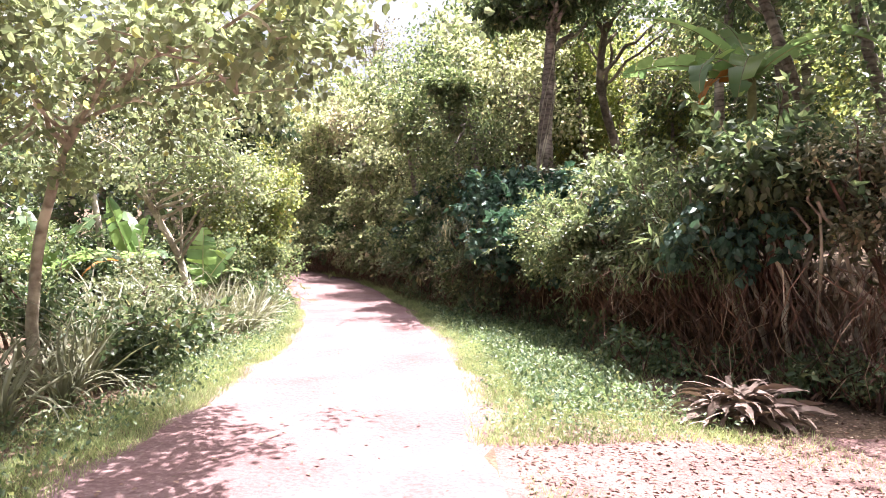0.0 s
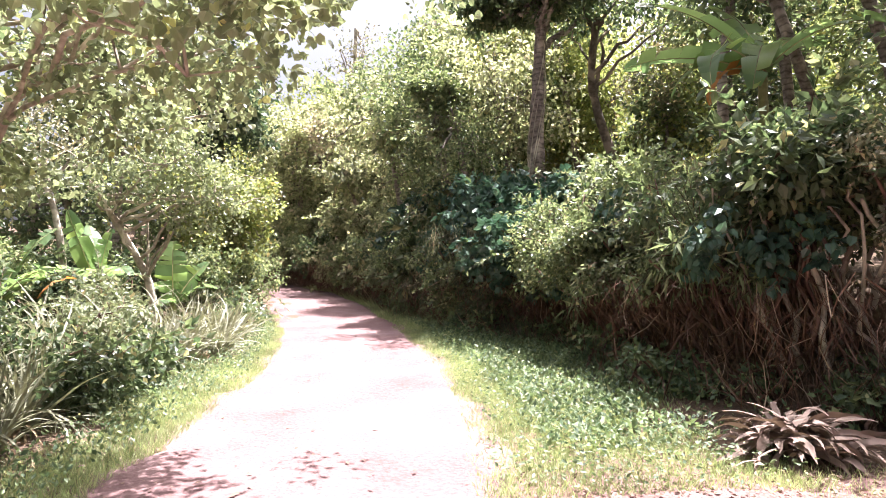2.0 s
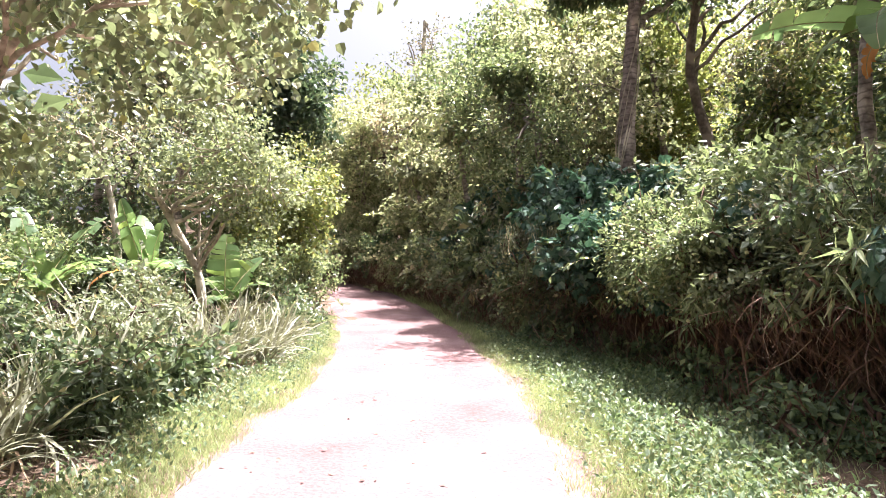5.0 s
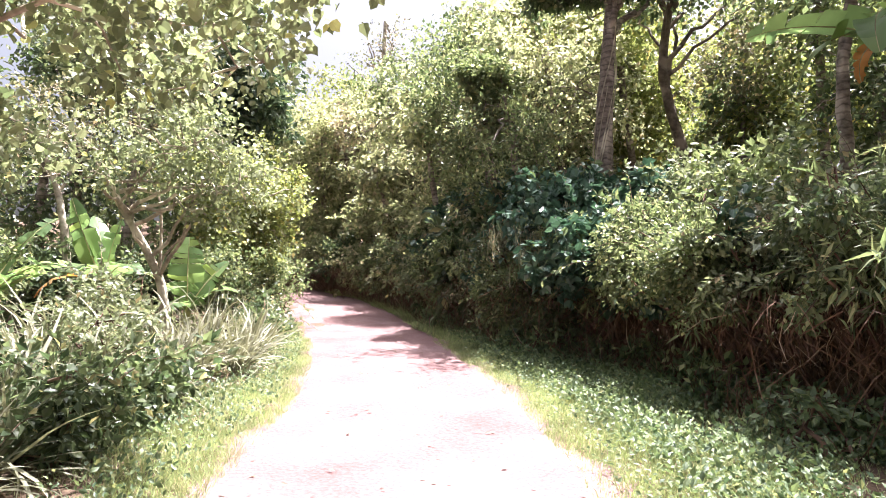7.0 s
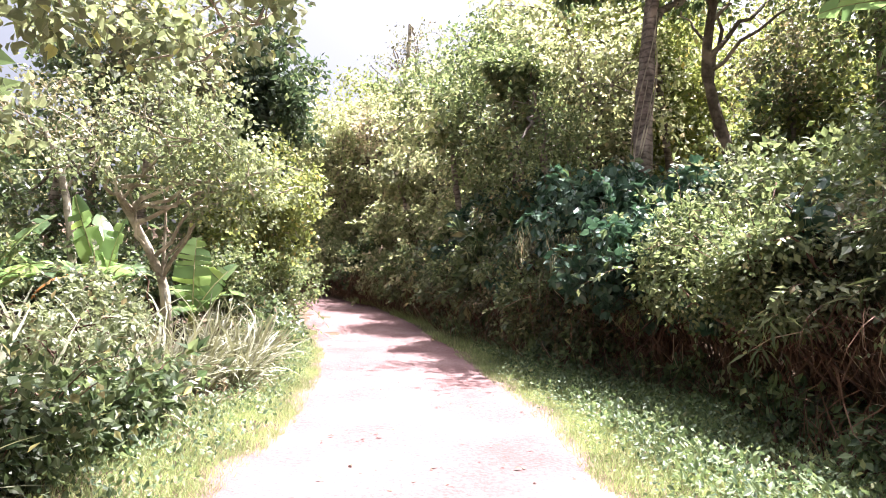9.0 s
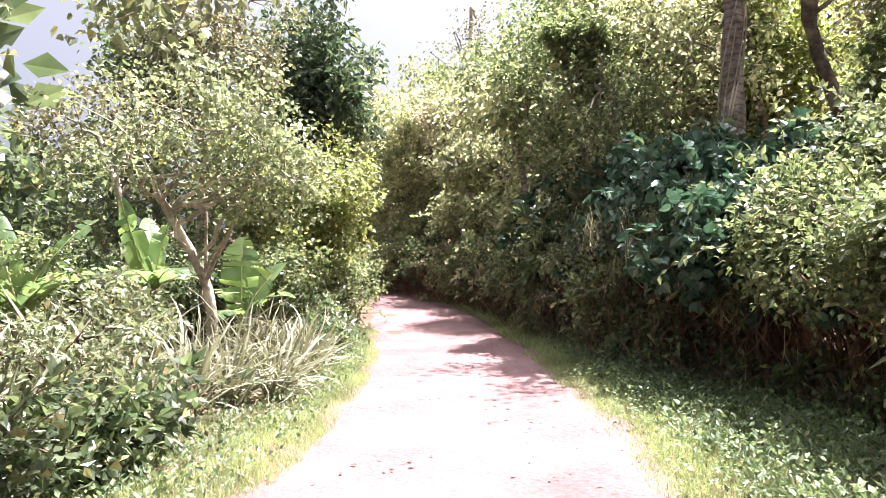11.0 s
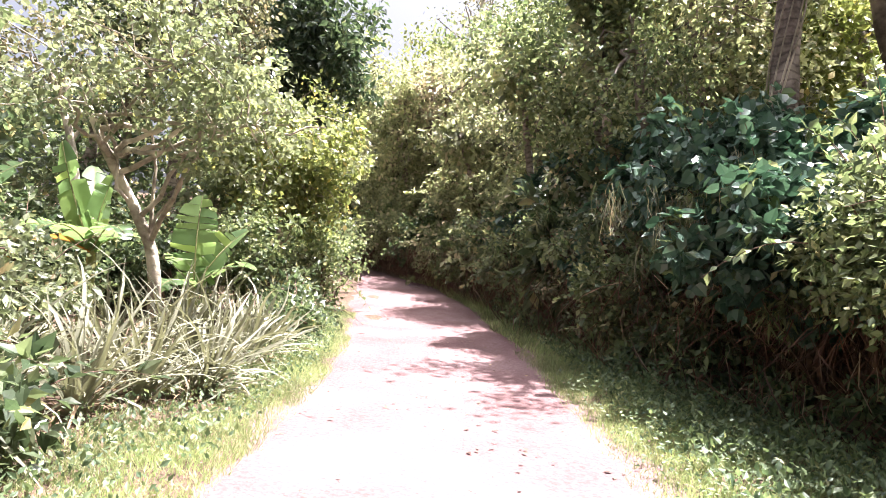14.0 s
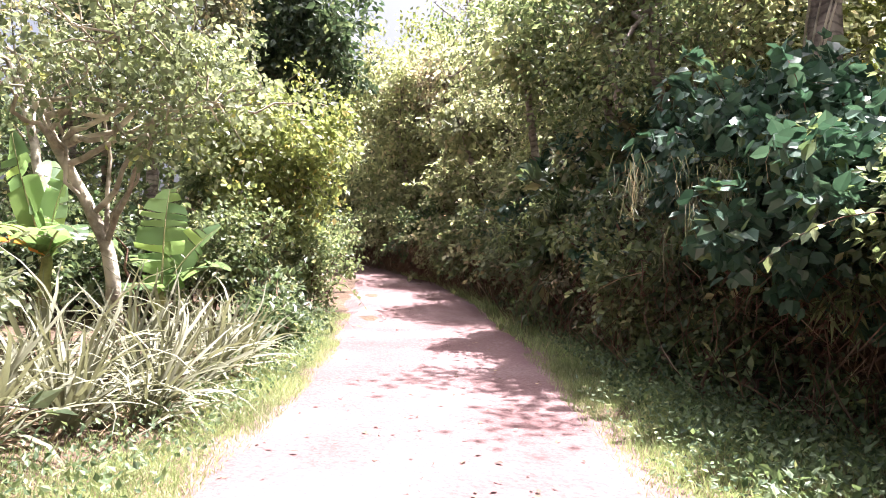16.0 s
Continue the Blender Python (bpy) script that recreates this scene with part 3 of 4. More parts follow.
tree((-13, 22), [(-13, 22, 3), (-12.8, 22, 5)], 0.2, [((-12.8, 22, 4.0), (3.0, 2.2, 2.6), "mid", 70, 50, (0.5, 0.9), 1.8)], "broad green tree in the wood behind the track", BARK_GREY)
tree((-9.5, 11), [(-9.5, 11, 1.5), (-9.4, 11, 2.8)], 0.12, [((-9.3, 11.0, 3.1), (2.2, 2.4, 1.6), "mid", 65, 50, (0.35, 0.6), 1.4)], "green tree in the thicket behind the track", BARK_GREY)

def bush(x, y, c, r, sp, n, per, lab):
    return shrub((x, y), c, r, sp, n, per, lab, floor=at_ground(x, y) + 0.05, near=y < 11.5)


bush(-5.3, 19.4, (-5.3, 19.3, 1.1), (1.0, 1.3, 1.1), "light", 55, 80, "bright leafy bush bulging over the edge of the track")
bush(-5.8, 17.2, (-5.7, 17.2, 1.2), (1.1, 1.2, 1.2), "light", 50, 80, "light green bush beside the track")
bush(-7.2, 17.0, (-7.4, 17.4, 1.0), (0.9, 1.0, 0.9), "mid", 34, 60, "green bush standing among banana leaves")
bush(-6.6, 22.3, (-6.4, 22.0, 1.5), (1.3, 1.8, 1.6), "light", 55, 75, "light green bush at the bend of the track")
bush(-8.2, 26.0, (-8.0, 25.6, 1.8), (1.6, 1.8, 1.7), "mid", 50, 60, "green bush at the bend of the track")
bush(-5.5, 12.0, (-5.5, 12.0, 0.95), (0.65, 0.7, 0.6), "grey", 30, 90, "dusty grey-green shrub with fine leaves")
bush(-4.9, 10.4, (-4.8, 10.4, 0.7), (0.9, 0.8, 0.6), "grey", 30, 80, "dusty grey-green shrub with fine leaves")
bush(-4.0, 9.6, (-3.75, 9.6, 0.38), (0.5, 0.8, 0.4), "weedy", 36, 60, "low broad-leaved bush beside the verge")
bush(-3.9, 8.3, (-3.7, 8.3, 0.4), (0.5, 0.7, 0.42), "weedy", 34, 60, "low broad-leaved bush beside the verge")
bush(-5.1, 8.8, (-5.1, 8.8, 0.75), (0.8, 0.9, 0.65), "weedy", 30, 60, "leafy green bush under the trees")
bush(-5.6, 6.6, (-5.6, 6.6, 0.9), (0.9, 1.0, 0.8), "light", 45, 70, "light green bush under the leaning tree")
bush(-6.6, 8.6, (-6.6, 8.6, 1.1), (1.0, 1.2, 1.0), "mid", 45, 70, "green bush in the roadside thicket")
bush(-7.0, 10.2, (-7.0, 10.2, 0.9), (1.0, 1.0, 0.85), "mid", 45, 70, "green bush in the roadside thicket")
bush(-8.6, 13.4, (-8.6, 13.4, 1.2), (1.0, 1.2, 1.1), "light", 45, 70, "green bush in the roadside thicket")
bush(-4.3, 15.6, (-4.3, 15.6, 0.4), (0.5, 0.8, 0.4), "weedy", 28, 50, "low bright-leaved bush beside the verge")
bush(-4.7, 16.6, (-4.7, 16.6, 0.5), (0.5, 0.8, 0.5), "weedy", 28, 50, "low bright-leaved bush beside the verge")
bush(-6.3, 4.2, (-6.3, 4.2, 1.0), (1.0, 1.2, 0.9), "mid", 40, 60, "green bush in the roadside thicket")

kinds_left = ["mid", "light", "mid", "olive", "light", "grey"]
for k in range(38):
    x, y = RNG.uniform(-11.5, -6.2), RNG.uniform(2.5, 27)
    x -= max(0, y - 17) * 0.25
    if x > -8.6 and 9.5 < y < 17.5:
        x -= 2.6
    h = RNG.uniform(0.9, 1.5)
    sp = kinds_left[k % 6]
    shrub((x, y), (x, y, h), (1.25, 1.25, h * 0.95), sp, 48, 50, "leafy thicket bush in the wood beside the track", stems=4, floor=0.1, far=1.4, size=(0.25, 0.5), group="thicket bushes")
strap_plant(-3.7, 5.9, 0.85, 46)
strap_plant(-4.3, 6.4, 0.95, 44)
strap_plant(-3.75, 6.9, 0.85, 44)
strap_plant(-4.4, 5.5, 0.95, 40)
strap_plant(-4.0, 4.6, 0.9, 40)
strap_plant(-4.5, 7.5, 0.95, 36)
strap_plant(-4.1, 11.9, 1.05, 46, lean=0.4)
strap_plant(-4.7, 12.3, 1.05, 40, lean=0.25)
strap_plant(-3.95, 12.7, 1.0, 44, lean=0.5)
strap_plant(-4.5, 13.1, 1.05, 40, lean=0.35)
strap_plant(-3.95, 13.5, 0.95, 44, lean=0.5)
strap_plant(-4.6, 13.9, 1.1, 40)
strap_plant(-4.1, 14.3, 0.95, 42, lean=0.45)
strap_plant(-4.7, 14.9, 0.9, 36)
strap_plant(-5.2, 13.0, 1.1, 36)
strap_plant(-4.3, 9.1, 1.0, 40, lean=0.3)
strap_plant(-4.4, 10.3, 1.0, 40, lean=0.3)
strap_plant(-4.2, 8.2, 0.95, 40)
strap_plant(-4.9, 11.0, 0.95, 34)
strap_plant(-4.2, 11.2, 1.0, 42, lean=0.4)
strap_plant(-4.6, 8.7, 1.1, 40, lean=0.2)
strap_plant(-4.9, 9.6, 1.15, 40, lean=0.2)
strap_plant(-4.0, 7.6, 1.0, 40, lean=0.3)
strap_plant(-5.3, 10.4, 1.2, 36, lean=0.1)
strap_plant(-5.7, 11.3, 1.25, 36, lean=0.1)
strap_plant(-5.9, 12.3, 1.25, 34)
strap_plant(-5.0, 11.3, 1.15, 36, lean=0.1)
strap_plant(-6.3, 11.6, 1.2, 30)
strap_plant(-3.7, 12.2, 0.8, 40, lean=0.6)

banana_plant(-7.2, 15.0, 1.2, [(115, 1.3, 0.4, 1.8, 0, 0), (0, 1.8, 0.5, 0.25, 62, -24), (-20, 1.25, 0.42, 0.3, 60, 10), (88, 1.6, 0.45, 0.85, 4, 25), (-70, 1.1, 0.45, 1.9, 15, 0), (180, 1.2, 0.5, 1.6, 20, 0), (-120, 1.3, 0.45, 1.7, 20, 0), (40, 1.6, 0.45, 0.7, 45, 0)],
             "young banana plant with tall torn leaves and one dry leaf", 1)
banana_plant(-5.75, 15.35, 0.75, [(4, 1.45, 0.68, 0.3, 58, -3), (-30, 1.2, 0.55, 0.6, 48, 28), (-90, 1.1, 0.5, 1.3, 20, 0), (60, 1.0, 0.5, 1.2, 30, 0), (165, 0.8, 0.42, 1.9, 10, 0)], "young banana plant with glowing sunlit leaves")
banana_plant(-8.1, 13.2, 1.0, [(-60, 1.7, 0.45, 1.5, 15, 10), (-20, 1.8, 0.45, 0.7, 40, 8), (35, 1.7, 0.45, 0.5, 52, -15), (-100, 1.6, 0.45, 1.2, 20, -12), (170, 1.5, 0.45, 1.4, 20, 0)], "young banana plant with torn green leaves")

# ---- right of the track: bank, hedge and trees ----
seg = np.linalg.norm(np.diff(HEDGE, axis=0), axis=1)
h_key = np.concatenate([[0], np.cumsum(seg)])


def hedge_at(s):
    """A place along the foot of the bank, and the way out from it to the track."""
    p = np.array([np.interp(s, h_key, HEDGE[:, i]) for i in (0, 1)])
    q = np.array([np.interp(s + 0.3, h_key, HEDGE[:, i]) for i in (0, 1)])
    d = (q - p) / np.linalg.norm(q - p)
    return p, np.array([-d[1], d[0]])


kinds = ["mid", "light", "olive", "broad", "fine", "grey", "pale", "light", "vine"]
words = {"pale": "hedge shrub beside the track, leaves coloured pale for sunlight", "vine": "dark vine-covered hedge shrub on the bank", "broad": "broad-leaved green hedge shrub on the bank", "mid": "green hedge shrub with red-brown bare stems below", "light": "light green hedge shrub overhanging the bank", "olive": "olive hedge shrub with twiggy stems on the bank",
         "fine": "fine-leaved bright hedge shrub on the bank", "grey": "dusty grey-green hedge shrub on the bank"}
s, i = 0.6, 0
while s < 36:
    p, out = hedge_at(s)
    g = float(land(p[1]))
    # Shrubs near the bend mostly take the leaf colour paled for sunlight.
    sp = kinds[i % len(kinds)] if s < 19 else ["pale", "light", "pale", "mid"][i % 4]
    far = 1.0 if s < 15 else 1.4
    c = p + out * (RNG.uniform(-0.3, 0.15) if s < 9 else RNG.uniform(0.0, 0.45))
    f = p - out * 0.35
    bare = 2.4 < s < 5.6
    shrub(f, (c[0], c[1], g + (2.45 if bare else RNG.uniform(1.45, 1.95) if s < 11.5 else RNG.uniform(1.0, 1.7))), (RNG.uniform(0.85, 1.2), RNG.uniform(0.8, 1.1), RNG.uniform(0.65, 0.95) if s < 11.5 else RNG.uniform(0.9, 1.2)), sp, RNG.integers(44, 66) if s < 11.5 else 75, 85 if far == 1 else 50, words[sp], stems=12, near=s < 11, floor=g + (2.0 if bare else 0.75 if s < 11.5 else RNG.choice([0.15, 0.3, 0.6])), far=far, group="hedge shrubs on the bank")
    c = p - out * RNG.uniform(0.3, 0.9)
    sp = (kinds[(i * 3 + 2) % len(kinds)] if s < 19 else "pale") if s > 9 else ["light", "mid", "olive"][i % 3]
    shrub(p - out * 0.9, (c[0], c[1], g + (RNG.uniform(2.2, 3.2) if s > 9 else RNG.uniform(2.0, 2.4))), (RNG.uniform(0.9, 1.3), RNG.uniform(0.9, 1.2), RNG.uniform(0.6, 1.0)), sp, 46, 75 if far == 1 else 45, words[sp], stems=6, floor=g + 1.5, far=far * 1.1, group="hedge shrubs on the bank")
    s += 1.25 if s < 20 else 1.7
    i += 1

trunk_tree = tree((2.5, 15.8), [(2.5, 15.8, 3), (2.47, 15.8, 4.5), (2.57, 15.8, 6.0), (2.65, 15.8, 7.4)], 0.215,
                  [((2.7, 16.4, 8.2), (3.0, 1.7, 1.3), "mid", 70, 55, (0.35, 0.65), 1.4), ((2.05, 16.45, 7.7), (1.5, 1.15, 0.5), "broad", 54, 115, (0.14, 0.3), 0.9),
                   ((3.0, 15.2, 7.6), (1.1, 1.1, 0.45), "broad", 44, 120, (0.14, 0.28), 0.9)],
                  "grey-barked tree with a straight trunk and high crown", BARK_GREY, limbs=4, first=14)
for k in range(4):
    a = RNG.uniform(0, 6.28)
    t = np.linspace(0, 1, 22)
    q = np.column_stack([2.5 + 0.225 * np.cos(a + t * (2.5 + k)), 15.8 + 0.225 * np.sin(a + t * (2.5 + k)), 2.0 + t * (3.2 + 0.6 * k)])
    place(link_mesh("creeper", *tube(q, np.linspace(0.02, 0.009, 22), 5, 0.15), BARK_PALE, True), trunk_tree)
tree((1.8, 18.8), [(1.5, 18.6, 3.0), (1.0, 18.2, 4.6), (0.4, 17.9, 5.8)], 0.09,
     [((0.3, 17.9, 6.0), (0.85, 1.0, 0.5), "light", 44, 110, (0.14, 0.28), 1.3)], "light green tree reaching over the track", BARK_DARK, limbs=5)
tree((5.6, 12.9), [(5.55, 12.9, 3.0), (5.35, 12.8, 4.6), (5.6, 12.8, 6.2), (5.8, 12.8, 7.6)], 0.12,
     [((5.8, 12.8, 8.2), (2.0, 1.6, 1.0), "mid", 50, 55, (0.35, 0.65), 1.4)], "slim grey tree leaning behind the banana plant", BARK_GREY, limbs=4, first=14)
tree((5.1, 17.2), [(4.9, 17.1, 3.4), (4.35, 17, 4.8), (4.05, 17, 6.0), (4.3, 17, 7.6)], 0.15,
     [((4.6, 17.2, 8.4), (2.6, 2.2, 1.5), "mid", 50, 50, (0.4, 0.7), 1.5)], "leaning forked tree with a dark trunk", BARK_DARK, limbs=8)
def wood_tree(x, y, c, r, sp, n, per, sz, far, lab):
    """A tree of the wood, given by its foot and its crown."""
    gz = at_ground(x, y)
    return tree((x, y), [(x + (c[0] - x) * 0.3, y, gz + (c[2] - gz) * 0.4), (c[0], c[1], c[2] - 0.2), (c[0], c[1], c[2] + r[2] * 0.5)], 0.10 + 0.01 * r[0],
                [(c, r, sp, n, per, sz, far)], lab, BARK_GREY if x > -3 else BARK_DARK, limbs=6, group="trees of the wood")


# Crowns of the pale species have sunlight put into their leaf colour.
wood_tree(1.4, 17.6, (0.8, 17.3, 4.4), (1.6, 1.4, 1.6), "light", 60, 70, (0.35, 0.6), 1.0, "young broad-leaved tree catching the sun")
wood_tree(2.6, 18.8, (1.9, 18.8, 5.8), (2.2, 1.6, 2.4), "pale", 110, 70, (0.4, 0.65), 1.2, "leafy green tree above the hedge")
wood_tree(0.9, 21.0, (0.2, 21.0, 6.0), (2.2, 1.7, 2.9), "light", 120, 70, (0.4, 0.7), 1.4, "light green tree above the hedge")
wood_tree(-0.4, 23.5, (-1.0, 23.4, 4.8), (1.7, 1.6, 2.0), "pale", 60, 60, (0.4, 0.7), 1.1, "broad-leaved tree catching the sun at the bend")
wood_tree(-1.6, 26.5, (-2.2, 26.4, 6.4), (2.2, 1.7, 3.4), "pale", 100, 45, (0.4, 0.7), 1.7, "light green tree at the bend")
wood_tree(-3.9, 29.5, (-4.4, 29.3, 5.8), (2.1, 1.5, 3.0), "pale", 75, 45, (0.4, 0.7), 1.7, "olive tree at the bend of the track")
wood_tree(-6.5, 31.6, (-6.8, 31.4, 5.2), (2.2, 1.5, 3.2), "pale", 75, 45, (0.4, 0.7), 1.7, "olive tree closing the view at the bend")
wood_tree(-9.2, 33.8, (-9.2, 33.5, 4.6), (2.2, 1.6, 2.6), "mid", 70, 60, (0.4, 0.7), 1.8, "green tree closing the view at the bend")
wood_tree(1.5, 26.0, (0.6, 25.6, 8.2), (2.8, 2.0, 3.0), "light", 110, 55, (0.5, 0.8), 1.9, "tall green tree behind the hedge")
wood_tree(6.5, 21.5, (6.0, 21.5, 5.8), (3.0, 2.2, 3.0), "yellow", 90, 60, (0.5, 0.8), 1.6, "sunlit yellow-green tree behind the trunks")
wood_tree(5.6, 23.5, (4.8, 22.6, 6.6), (2.6, 1.8, 3.2), "yellow", 110, 55, (0.45, 0.75), 1.6, "sunlit yellow-green tree behind the trunks")
wood_tree(9.5, 18.0, (9.2, 18.0, 6.0), (2.8, 2.4, 3.0), "yellow", 80, 60, (0.5, 0.8), 1.6, "sunlit yellow-green tree on the slope")
wood_tree(4.0, 22.5, (3.4, 22.5, 7.6), (2.4, 2.0, 2.4), "light", 75, 55, (0.5, 0.8), 1.7, "tall light green tree behind the hedge")
wood_tree(7.2, 13.2, (6.2, 12.4, 7.0), (2.2, 2.0, 1.6), "mid", 60, 50, (0.4, 0.7), 1.4, "dark green tree on the slope")
wood_tree(9.0, 15.5, (8.2, 15.2, 8.4), (2.4, 2.2, 2.0), "light", 50, 45, (0.5, 0.8), 1.7, "tall green tree on the slope")
wood_tree(3.2, 24.5, (2.6, 24.0, 10.2), (2.6, 2.0, 1.8), "light", 70, 50, (0.5, 0.8), 1.9, "tall light green tree behind the hedge")
# High crown above the view, added to throw shade on the hedge.
wood_tree(8.2, 11.4, (5.8, 10.9, 8.7), (2.2, 2.0, 1.2), "mid", 75, 45, (0.4, 0.7), 1.7, "tall tree above the banana plant, unseen crown added for shade")
# Dense crown added out of view; its shadow falls on hedge and verge.
wood_tree(7.4, 12.0, (4.8, 11.0, 7.4), (1.15, 1.0, 0.5), "broad", 44, 150, (0.15, 0.3), 1.0, "leaning tree with a dense unseen crown added to shade the hedge")
# A second unseen crown, added to darken the hedge from above.
wood_tree(8.6, 8.0, (6.3, 8.2, 8.2), (2.2, 1.8, 1.2), "mid", 60, 45, (0.4, 0.7), 1.7, "tall tree above the bank, unseen crown added for shade")
wood_tree(-4.4, 33.0, (-5.0, 32.2, 8.2), (2.4, 1.6, 2.8), "pale", 80, 45, (0.45, 0.75), 1.8, "tall tree closing the view at the bend, leaf colour paled for sunlight")
wood_tree(4.9, 20.9, (4.0, 20.4, 8.2), (2.3, 1.6, 2.3), "yellow", 85, 50, (0.45, 0.75), 1.5, "tall sunlit yellow-green tree behind the trunks")
wood_tree(7.9, 17.0, (7.2, 16.4, 7.4), (2.0, 1.8, 2.4), "light", 75, 50, (0.45, 0.75), 1.6, "light green tree on the slope")
wood_tree(2.9, 22.0, (1.9, 21.4, 8.4), (2.2, 1.6, 2.0), "pale", 70, 46, (0.45, 0.75), 1.6, "tall green tree behind the hedge, leaf colour paled for sunlight")
wood_tree(-11.8, 21.8, (-11.5, 21.4, 7.4), (2.6, 2.0, 2.6), "mid", 85, 48, (0.45, 0.8), 1.8, "tall green tree in the wood behind the track")
wood_tree(-11.0, 28.2, (-11.0, 28.0, 8.2), (3.0, 2.0, 3.2), "light", 90, 48, (0.5, 0.85), 2.0, "tall light green tree in the wood behind the track")
wood_tree(7.6, 9.4, (7.0, 9.2, 5.2), (2.0, 2.0, 1.8), "mid", 70, 60, (0.4, 0.7), 1.3, "dark green tree on the bank")
wood_tree(8.5, 6.0, (8.0, 5.8, 4.6), (2.0, 2.0, 2.0), "mid", 60, 60, (0.4, 0.7), 1.3, "dark green tree on the bank")
wood_tree(-2.0, 31.5, (-2.5, 31.0, 9.3), (2.8, 2.0, 3.0), "light", 110, 55, (0.4, 0.75), 1.7, "tall light green tree beyond the bend")
wood_tree(0.9, 29.5, (0.5, 29.0, 10.2), (2.5, 2.0, 3.0), "mid", 110, 55, (0.4, 0.75), 1.7, "tall green tree beyond the hedge")
wood_tree(-5.4, 36.5, (-5.7, 36.0, 9.4), (2.8, 2.0, 3.2), "yellow", 90, 55, (0.4, 0.75), 1.8, "tall sunlit tree beyond the bend")
wood_tree(-9.0, 36.5, (-9.2, 36.0, 9.0), (2.8, 2.0, 3.2), "yellow", 90, 55, (0.4, 0.75), 1.8, "tall sunlit tree beyond the bend")
wood_tree(10.4, 25.8, (9.9, 25.5, 8.2), (3.0, 2.0, 4.0), "yellow", 130, 60, (0.4, 0.75), 1.6, "sunlit yellow-green tree high on the slope")
wood_tree(11.6, 21.4, (11.2, 21.0, 8.4), (2.8, 2.0, 4.0), "yellow", 90, 50, (0.4, 0.75), 1.6, "sunlit green tree high on the slope")
wood_tree(6.9, 27.0, (6.4, 26.5, 9.4), (2.8, 2.0, 4.0), "yellow", 100, 55, (0.4, 0.75), 1.7, "light green tree high on the slope")
wood_tree(11.0, 15.0, (10.4, 14.6, 7.0), (2.2, 2.2, 3.6), "yellow", 90, 50, (0.4, 0.7), 1.4, "sunlit green tree high on the slope")
wood_tree(9.2, 12.6, (8.4, 12.4, 5.6), (1.8, 2.0, 2.2), "light", 60, 50, (0.35, 0.65), 1.3, "light green tree behind the banana plant")
# Large leaves, lightened in colour as if the sun fell on them.
wood_tree(-0.7, 22.0, (-1.3, 21.4, 5.6), (0.9, 0.9, 1.1), "bigpale", 26, 40, (0.25, 0.45), 1.0, "young tree with large leaves coloured pale for sunlight")
wood_tree(-2.3, 25.6, (-3.1, 25.0, 4.8), (0.9, 0.9, 1.0), "bigpale", 24, 40, (0.25, 0.45), 1.0, "young tree with large leaves coloured pale for sunlight")
wood_tree(0.9, 18.9, (0.2, 18.2, 5.2), (0.8, 0.8, 0.8), "bigpale", 20, 36, (0.22, 0.4), 0.9, "young tree with large leaves coloured pale for sunlight")
for k in range(30):
    s = RNG.uniform(4, 34)
    p, out = hedge_at(s)
    p = p - out * RNG.uniform(1.6, 6.5)
    if 1.5 < p[0] < 6 and 12.5 < p[1] < 19:
        continue
    gz = at_ground(*p)
    far = 1.4 if s < 16 else 1.8
    sp = ["mid", "light", "yellow", "mid", "pale", "olive"][k % 6]
    c = (p[0], p[1], gz + RNG.uniform(2.4, 4.6))
    tree(p, [(p[0], p[1], c[2] - 1), (p[0] + 0.1, p[1], c[2] + 0.8)], RNG.uniform(0.05, 0.1), [(c, (1.6, 1.6, 2.0), sp, 60, 48, (0.35, 0.65), far)],
         {"mid": "young green tree crowding behind the hedge", "pale": "young tree crowding behind the hedge, leaves coloured pale for sunlight", "light": "light green young tree crowding behind the hedge", "yellow": "sunlit yellow-green young tree behind the hedge", "olive": "olive young tree crowding behind the hedge"}[sp],
         BARK_GREY, limbs=4, group="young trees behind the hedge")
cl_pink = [((-4.9, 29.0, 7.2), (1.5, 1.0, 1.2), "pink", 34, 55, (0.25, 0.5), 0.9)]
tree((-4.9, 29.9), [(-4.9, 29.6, 4), (-4.9, 29.2, 6.8), (-4.9, 29.1, 7.6)], 0.09, cl_pink, "slim tree topped with pinkish seed heads", BARK_GREY, limbs=4)
tree((-3.9, 34.5), [(-3.9, 34.5, 6), (-3.9, 34.4, 10), (-3.8, 34.4, 14)], 0.16, [((-3.9, 34.4, 12.4), (1.8, 1.4, 2.2), "olive", 44, 26, (0.3, 0.6), 1.6)], "tall sparse tree against the sky", BARK_PALE, limbs=9)

banana_plant(4.95, 10.7, 3.0, [(98, 1.3, 0.3, 2.1, -12, 10), (84, 2.1, 0.5, 0.95, -2, 25), (92, 2.3, 0.52, 0.8, 14, -22), (125, 2.0, 0.5, 2.0, 0, 15), (70, 1.7, 0.5, 2.2, 5, 0), (20, 2.0, 0.5, 0.8, 40, 10), (-60, 2.0, 0.5, 1.2, 20, 0), (-140, 2.0, 0.5, 1.6, 10, 0), (150, 1.8, 0.5, 2.3, 0, -10)],
             "tall banana plant with dark torn leaves and one orange dead leaf", 1)

# The dark vine mound under the big trunk.
shrub((2.1, 14.6), (1.5, 14.5, 2.55), (1.35, 1.2, 0.8), "vine", 75, 75, "dark blue-green vine mound with hanging heart-shaped leaves", stems=8, floor=1.7, name="vine_mound", group="vine mounds", droop=0.9)
shrub((3.8, 9.0), (3.05, 8.5, 1.7), (0.8, 0.9, 0.5), "bamboo", 36, 40, "bamboo-like sprays of narrow light leaves", stems=8, floor=1.2, group="narrow-leaved sprays", droop=0.5)
